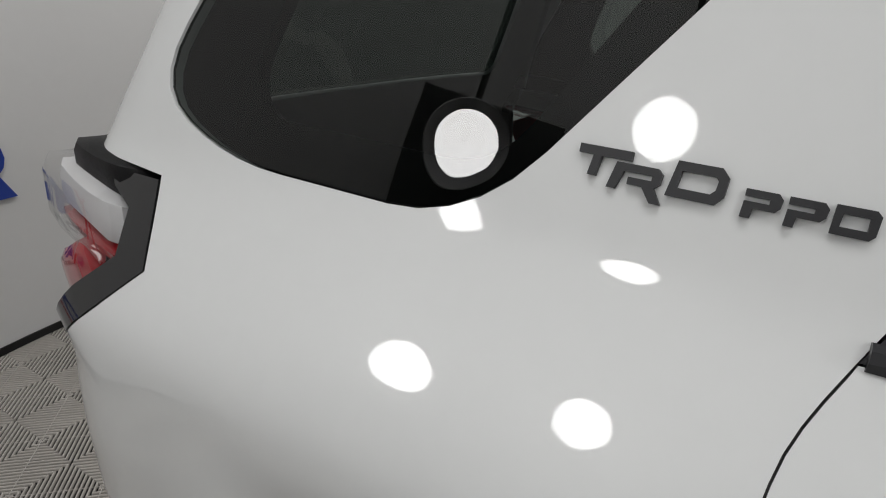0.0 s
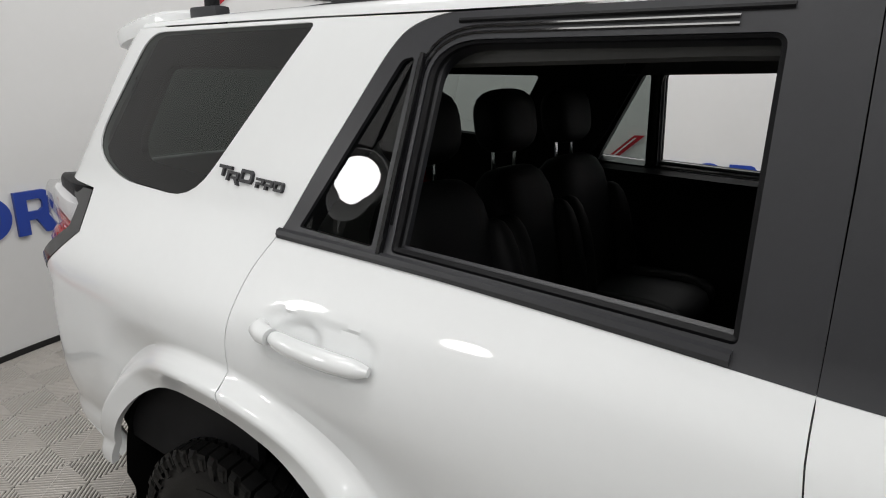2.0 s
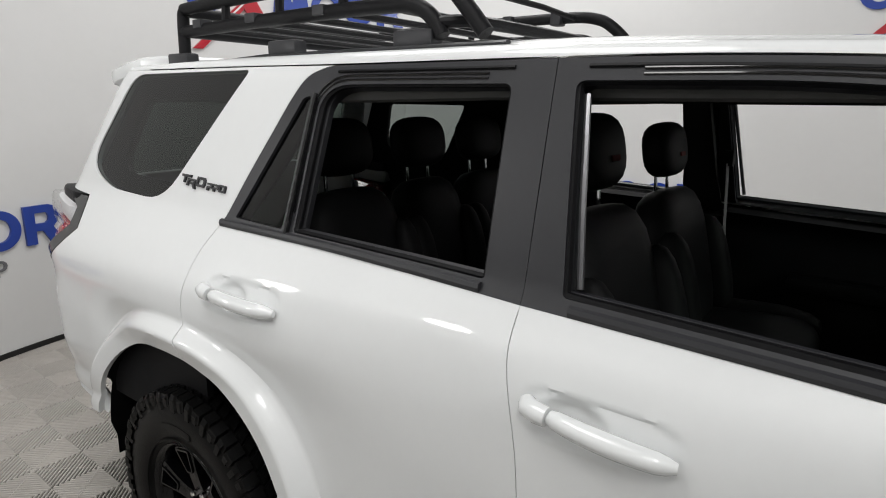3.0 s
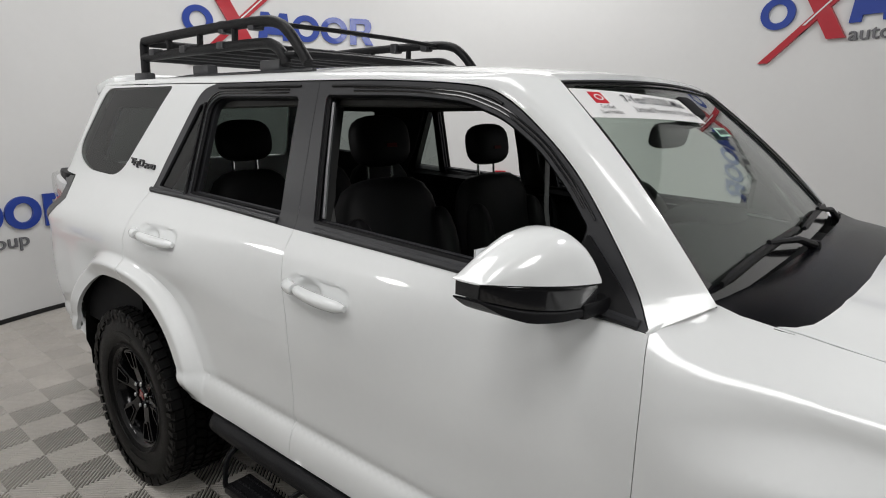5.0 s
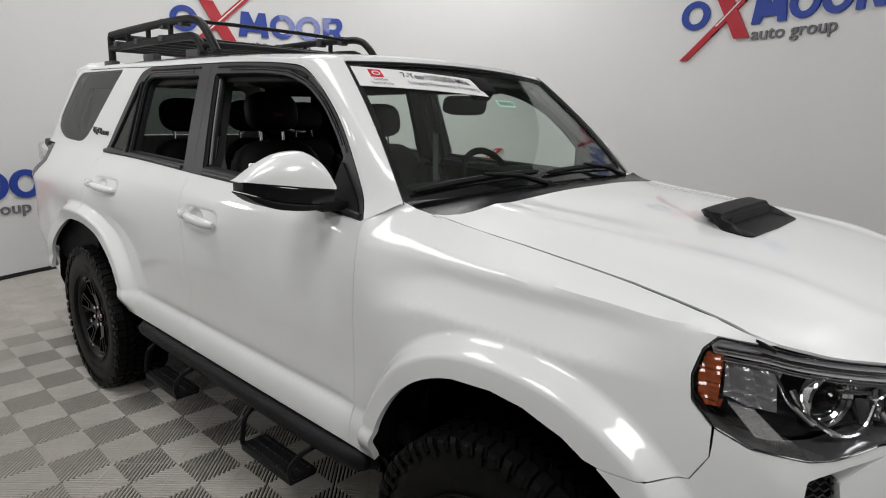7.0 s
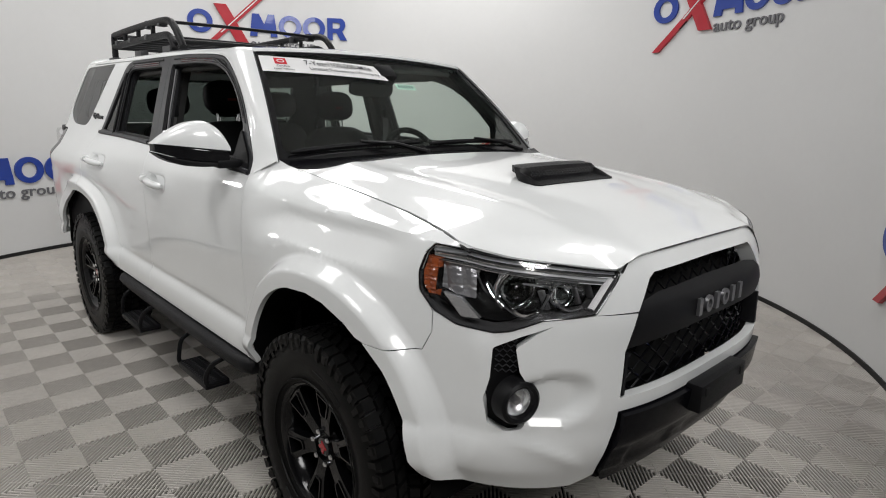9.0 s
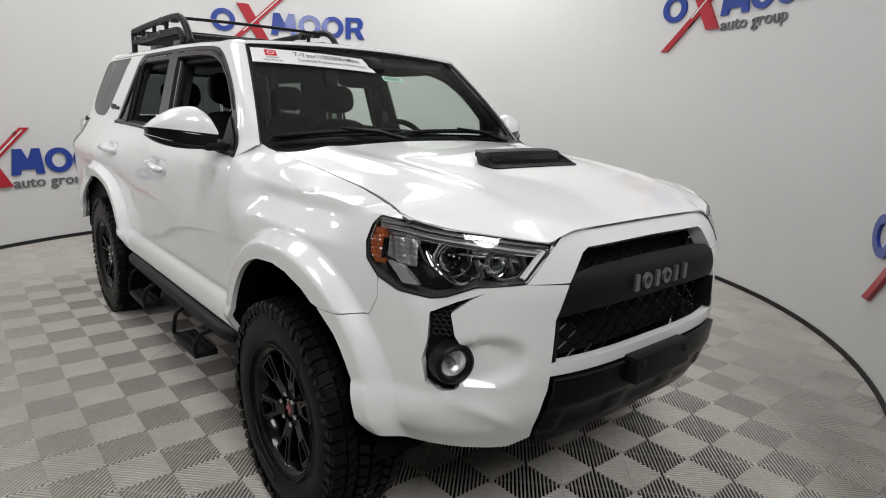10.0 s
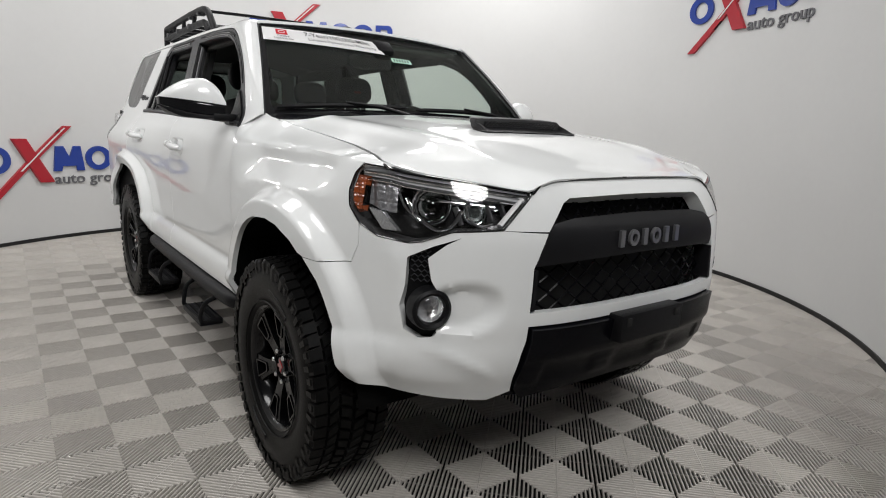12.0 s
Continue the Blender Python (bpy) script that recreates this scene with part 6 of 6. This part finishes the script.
part("centre_console", block((0.9, 0.24, 0.36), 0.03, (1.62, 0, 0.80)), CABIN, suv, "black centre console")
part("centre_stack", block((0.10, 0.34, 0.30), 0.02, (1.88, 0, 1.10), (0, -18, 0)), CABIN, suv, "black centre stack")
wheel_m = Matrix.Translation((1.735, 0.37, 1.215)) @ Euler((0, radians(-24), 0)).to_matrix().to_4x4()
steer = new("steering_wheel")
steer.parent = suv
steer["label"] = "black steering wheel with grey spokes"
part("wheel_rim", moved(pipe([(0, 0.19 * math.cos(a), 0.19 * math.sin(a)) for a in [math.tau * i / 40 for i in range(40)]], 0.0165, 10, closed=True), wheel_m), LEATHER, steer)
part("wheel_hub", moved(pillow((0.07, 0.15, 0.13), (0.03, 0, -0.01)), wheel_m), CABIN, steer)
for a in (0.15, math.pi - 0.15, -math.pi / 2):
    part("wheel_spoke", moved(pipe([(0.02, 0.05 * math.cos(a), 0.05 * math.sin(a)), (0.0, 0.18 * math.cos(a), 0.18 * math.sin(a))], 0.014, 8), wheel_m), BRIGHT, steer, "grey spoke")
part("steering_column", pipe([(1.76, 0.37, 1.20), (2.0, 0.37, 1.12)], 0.045, 12), CABIN, suv)
inside_mirror = new("inside_mirror")
inside_mirror.parent = suv
part("mirror_body", pillow((0.045, 0.25, 0.075), (1.925, -0.06, 1.598), (0, 10, 0), 4.0), CABIN, inside_mirror, "black mirror body")
part("mirror_stem", pipe([(1.94, -0.02, 1.62), (1.955, 0.0, 1.685)], 0.012, 8), CABIN, inside_mirror)
part("sensor_cover", block((0.09, 0.10, 0.06), 0.015, (1.945, 0.0, 1.665), (0, 40, 0)), CABIN, inside_mirror)
two(lambda s: part("sun_visor", block((0.16, 0.42, 0.018), 0.006, (1.76, s * 0.33, 1.712), (0, 14, 0)), LINER, suv, "dark grey sun visor"))


def seat(x, y, width, name, top=1.44, mark=True):
    s = new(name)
    s.parent = suv
    part("seat_cushion", pillow((0.54, width, 0.18), (x + 0.32, y, 0.86), (0, -5, 0), 4.0), LEATHER, s, "black leather cushion")
    h = top - 0.84
    part("seat_back", pillow((0.16, width * 0.96, h), (x + 0.13, y, 0.84 + h / 2), (0, -13, 0), 3.6, 16), LEATHER, s, "black leather back rest")
    for d in (-1, 1):
        part("bolster", pillow((0.13, 0.10, h * 0.75), (x + 0.205, y + d * width * 0.42, 0.84 + h * 0.42), (0, -13, 0), 2.6, 12), LEATHER, s, "black leather bolster")
        part("cushion_bolster", pillow((0.50, 0.10, 0.14), (x + 0.33, y + d * width * 0.43, 0.90), (0, -5, 0), 2.6, 10), LEATHER, s, "black leather bolster")
    for z in (1.0, 1.2):
        part("seam", pipe([(x + 0.205 - (z - 0.84) * 0.23, y - width * 0.33, z), (x + 0.212 - (z - 0.84) * 0.23, y, z + 0.015), (x + 0.205 - (z - 0.84) * 0.23, y + width * 0.33, z)], 0.003, 5), STITCH, s, "grey seam")
    rest = part("head_rest", pillow((0.11, 0.265, 0.185), (x + 0.055, y, top + 0.125), (0, -10, 0), 3.0, 14), LEATHER, s, "black leather head rest")
    if mark:
        part("rest_emblem", block((0.002, 0.05, 0.014), 0, (x + 0.116, y, top + 0.115), (0, -10, 0)), DULL_RED, rest, "small dull red stitched mark", 0)
    for d in (-0.06, 0.06):
        part("rest_post", pipe([(x + 0.055, y + d, top - 0.02), (x + 0.05, y + d, top + 0.06)], 0.006, 8), CHROME, s, "chrome head rest post")


seat(0.93, -0.37, 0.50, "front_seat", 1.42)
seat(0.87, 0.37, 0.50, "front_seat", 1.385)
for y in (-0.40, 0.0, 0.40):
    seat(0.075, y, 0.42 if y else 0.36, "rear_seat", 1.385, False)


# ---- dark joints under the panel gaps ----
def joints(s):
    part("pillar_filler", pipe([side_of(s, -0.005)(x, z) for x, z in flowing([(2.205, 1.247), (2.225, 1.266), (2.25, 1.291), (2.283, 1.318)], 4)], [0.006] * 6 + [0.005] * 6 + [0.003], 8), PAINT, suv)
    lines = [flowing(DOOR_REAR_CUT[1:], 4), flowing(B_SEAM, 4), flowing(F_SEAM, 4), [(1.04, 1.742), (1.05, 1.52), (1.057, 1.29)],
             ]
    part("joint_seal", pipe([(x, s * (curve(HOOD_OUT, x) + 0.001), z - 0.0075) for x, z in flowing(HOOD_EDGE[2:14], 3)], 0.0045, 6), GLOSS, suv, "black joint seal")
    for line in lines:
        pts = resample(line + line[-1:], 0.04)[: -1]
        part("joint_seal", pipe([side_of(s, -0.009)(x, z) for x, z in pts], 0.004, 6), GLOSS, suv, "black joint seal")


two(joints)
front_joint = [(-0.443, 1.103), (-0.405, 1.1285), (-0.36, 1.1385), (-0.2, 1.143), (0.0, 1.1445)]
front_joint = flowing(front_joint + [(-y, z) for y, z in reversed(front_joint[:-1])], 6)
part("joint_seal", pipe([nose_at(ny(y, z), z - 0.003, 0.003) for y, z in front_joint], 0.0036, 6), GLOSS, suv, "black joint seal")
for k in (-1, 1):
    part("joint_seal", pipe([nose_at(ny(y * k, z), z, -0.008) for y, z in ((0.54, 0.997), (0.475, 0.994), (0.41, 0.9925))], 0.005, 6), GLOSS, suv, "black joint seal")


# ---- floor tiles, each of four ribbed squares ----
CELL, FLOOR_TURN, FLOOR_AT = 0.2027, -0.46, (3.5265, 0.0248)
RIBS = 18


def ribbed(bm, ox, oy, rising):
    """One square whose ribs run along one of its diagonals."""
    pitch = CELL * math.sqrt(2) / RIBS
    m = 0.0003
    for i in range(RIBS):
        d0 = -CELL / math.sqrt(2) + (i + 0.24) * pitch
        d1 = d0 + 0.48 * pitch
        rows = [[], []]
        w = d1 - d0
        for d, z in ((d0, -0.011), (d0, -0.0035), (d0 + 0.16 * w, -0.0012), (d0 + 0.38 * w, 0.0), (d1 - 0.38 * w, 0.0), (d1 - 0.16 * w, -0.0012), (d1, -0.0035), (d1, -0.011)):
            h = max(0.0005, CELL / math.sqrt(2) - abs(d) - m)
            for k, e in enumerate((-h, h)):
                # d runs across the ribs, e along them
                x, y = (e - d) / math.sqrt(2), (e + d) / math.sqrt(2)
                if not rising:
                    x = -x
                rows[k].append(bm.verts.new((ox + CELL / 2 + x, oy + CELL / 2 + y, z)))
        for k in range(7):
            bm.faces.new([rows[0][k], rows[0][k + 1], rows[1][k + 1], rows[1][k]])
    # a thin web across the middle of the ribs
    web = []
    for d, e in ((-CELL / math.sqrt(2), -0.0016), (-CELL / math.sqrt(2), 0.0016), (CELL / math.sqrt(2), 0.0016), (CELL / math.sqrt(2), -0.0016)):
        x, y = (e - d) / math.sqrt(2), (e + d) / math.sqrt(2)
        web.append(bm.verts.new((ox + CELL / 2 + (x if rising else -x), oy + CELL / 2 + y, -0.0008)))
    bm.faces.new(web)


def tile_mesh(x0=0.0, y0=0.0, bm=None):
    bm = bm or bmesh.new()
    for i in (0, 1):
        for j in (0, 1):
            ribbed(bm, x0 + i * CELL, y0 + j * CELL, (i + j) % 2 == 0)
    return bm


tile_data = put_mesh("floor_tile", tile_mesh(), RIB, 50)
frame_floor = pose(FLOOR_AT[0], FLOOR_AT[1], 0, 0, 0, FLOOR_TURN)
near, far = [], []
for i in range(-24, 15):
    for j in range(-24, 18):
        at = frame_floor @ Vector(((2 * i + 1) * CELL, (2 * j + 1) * CELL, 0))
        if (at - BOOTH).length > BOOTH_R + 0.4 and not (at.x > -3.5 and at.y < 1.0 and at.x < 6.5 and at.y > -4.5):
            continue
        if (at - BOOTH).length > BOOTH_R - 0.3 and at.y > 1.0:
            far.append((i, j))
            continue
        gone = -0.6 < at.x < 3.2 and -0.55 < at.y < 3.0
        (far if gone else near).append(((at - Vector((2.6, -0.9, 0))).length, i, j) if not gone else (i, j))
near.sort()
far += [(i, j) for d, i, j in near[300:]]
for d, i, j in near[:300]:
    t = new("floor_tile", tile_data)
    t.parent = floor
    t.matrix_parent_inverse = floor.matrix_world.inverted()
    t.matrix_basis = frame_floor @ Matrix.Translation((2 * i * CELL, 2 * j * CELL, 0))
rest = bmesh.new()
one = tile_mesh()
one_me = bpy.data.meshes.new("scrap")
one.to_mesh(one_me)
one.free()
verts, faces = [], []
base_v = [tuple(v.co) for v in one_me.vertices]
base_f = [tuple(p.vertices) for p in one_me.polygons]
for i, j in far:
    s = len(verts)
    verts += [(x + 2 * i * CELL, y + 2 * j * CELL, z) for x, y, z in base_v]
    faces += [tuple(s + k for k in f) for f in base_f]
bpy.data.meshes.remove(one_me)
rest.free()
me = bpy.data.meshes.new("floor_tiles_beyond")
me.from_pydata(verts, [], faces)
me.materials.append(RIB)
me.polygons.foreach_set("use_smooth", [True] * len(me.polygons))
beyond = new("floor_tiles_beyond", me)
beyond.parent = floor
beyond.matrix_parent_inverse = floor.matrix_world.inverted()
beyond.matrix_basis = frame_floor
tagged(beyond, "taupe ribbed floor tiles", kind="stuff")
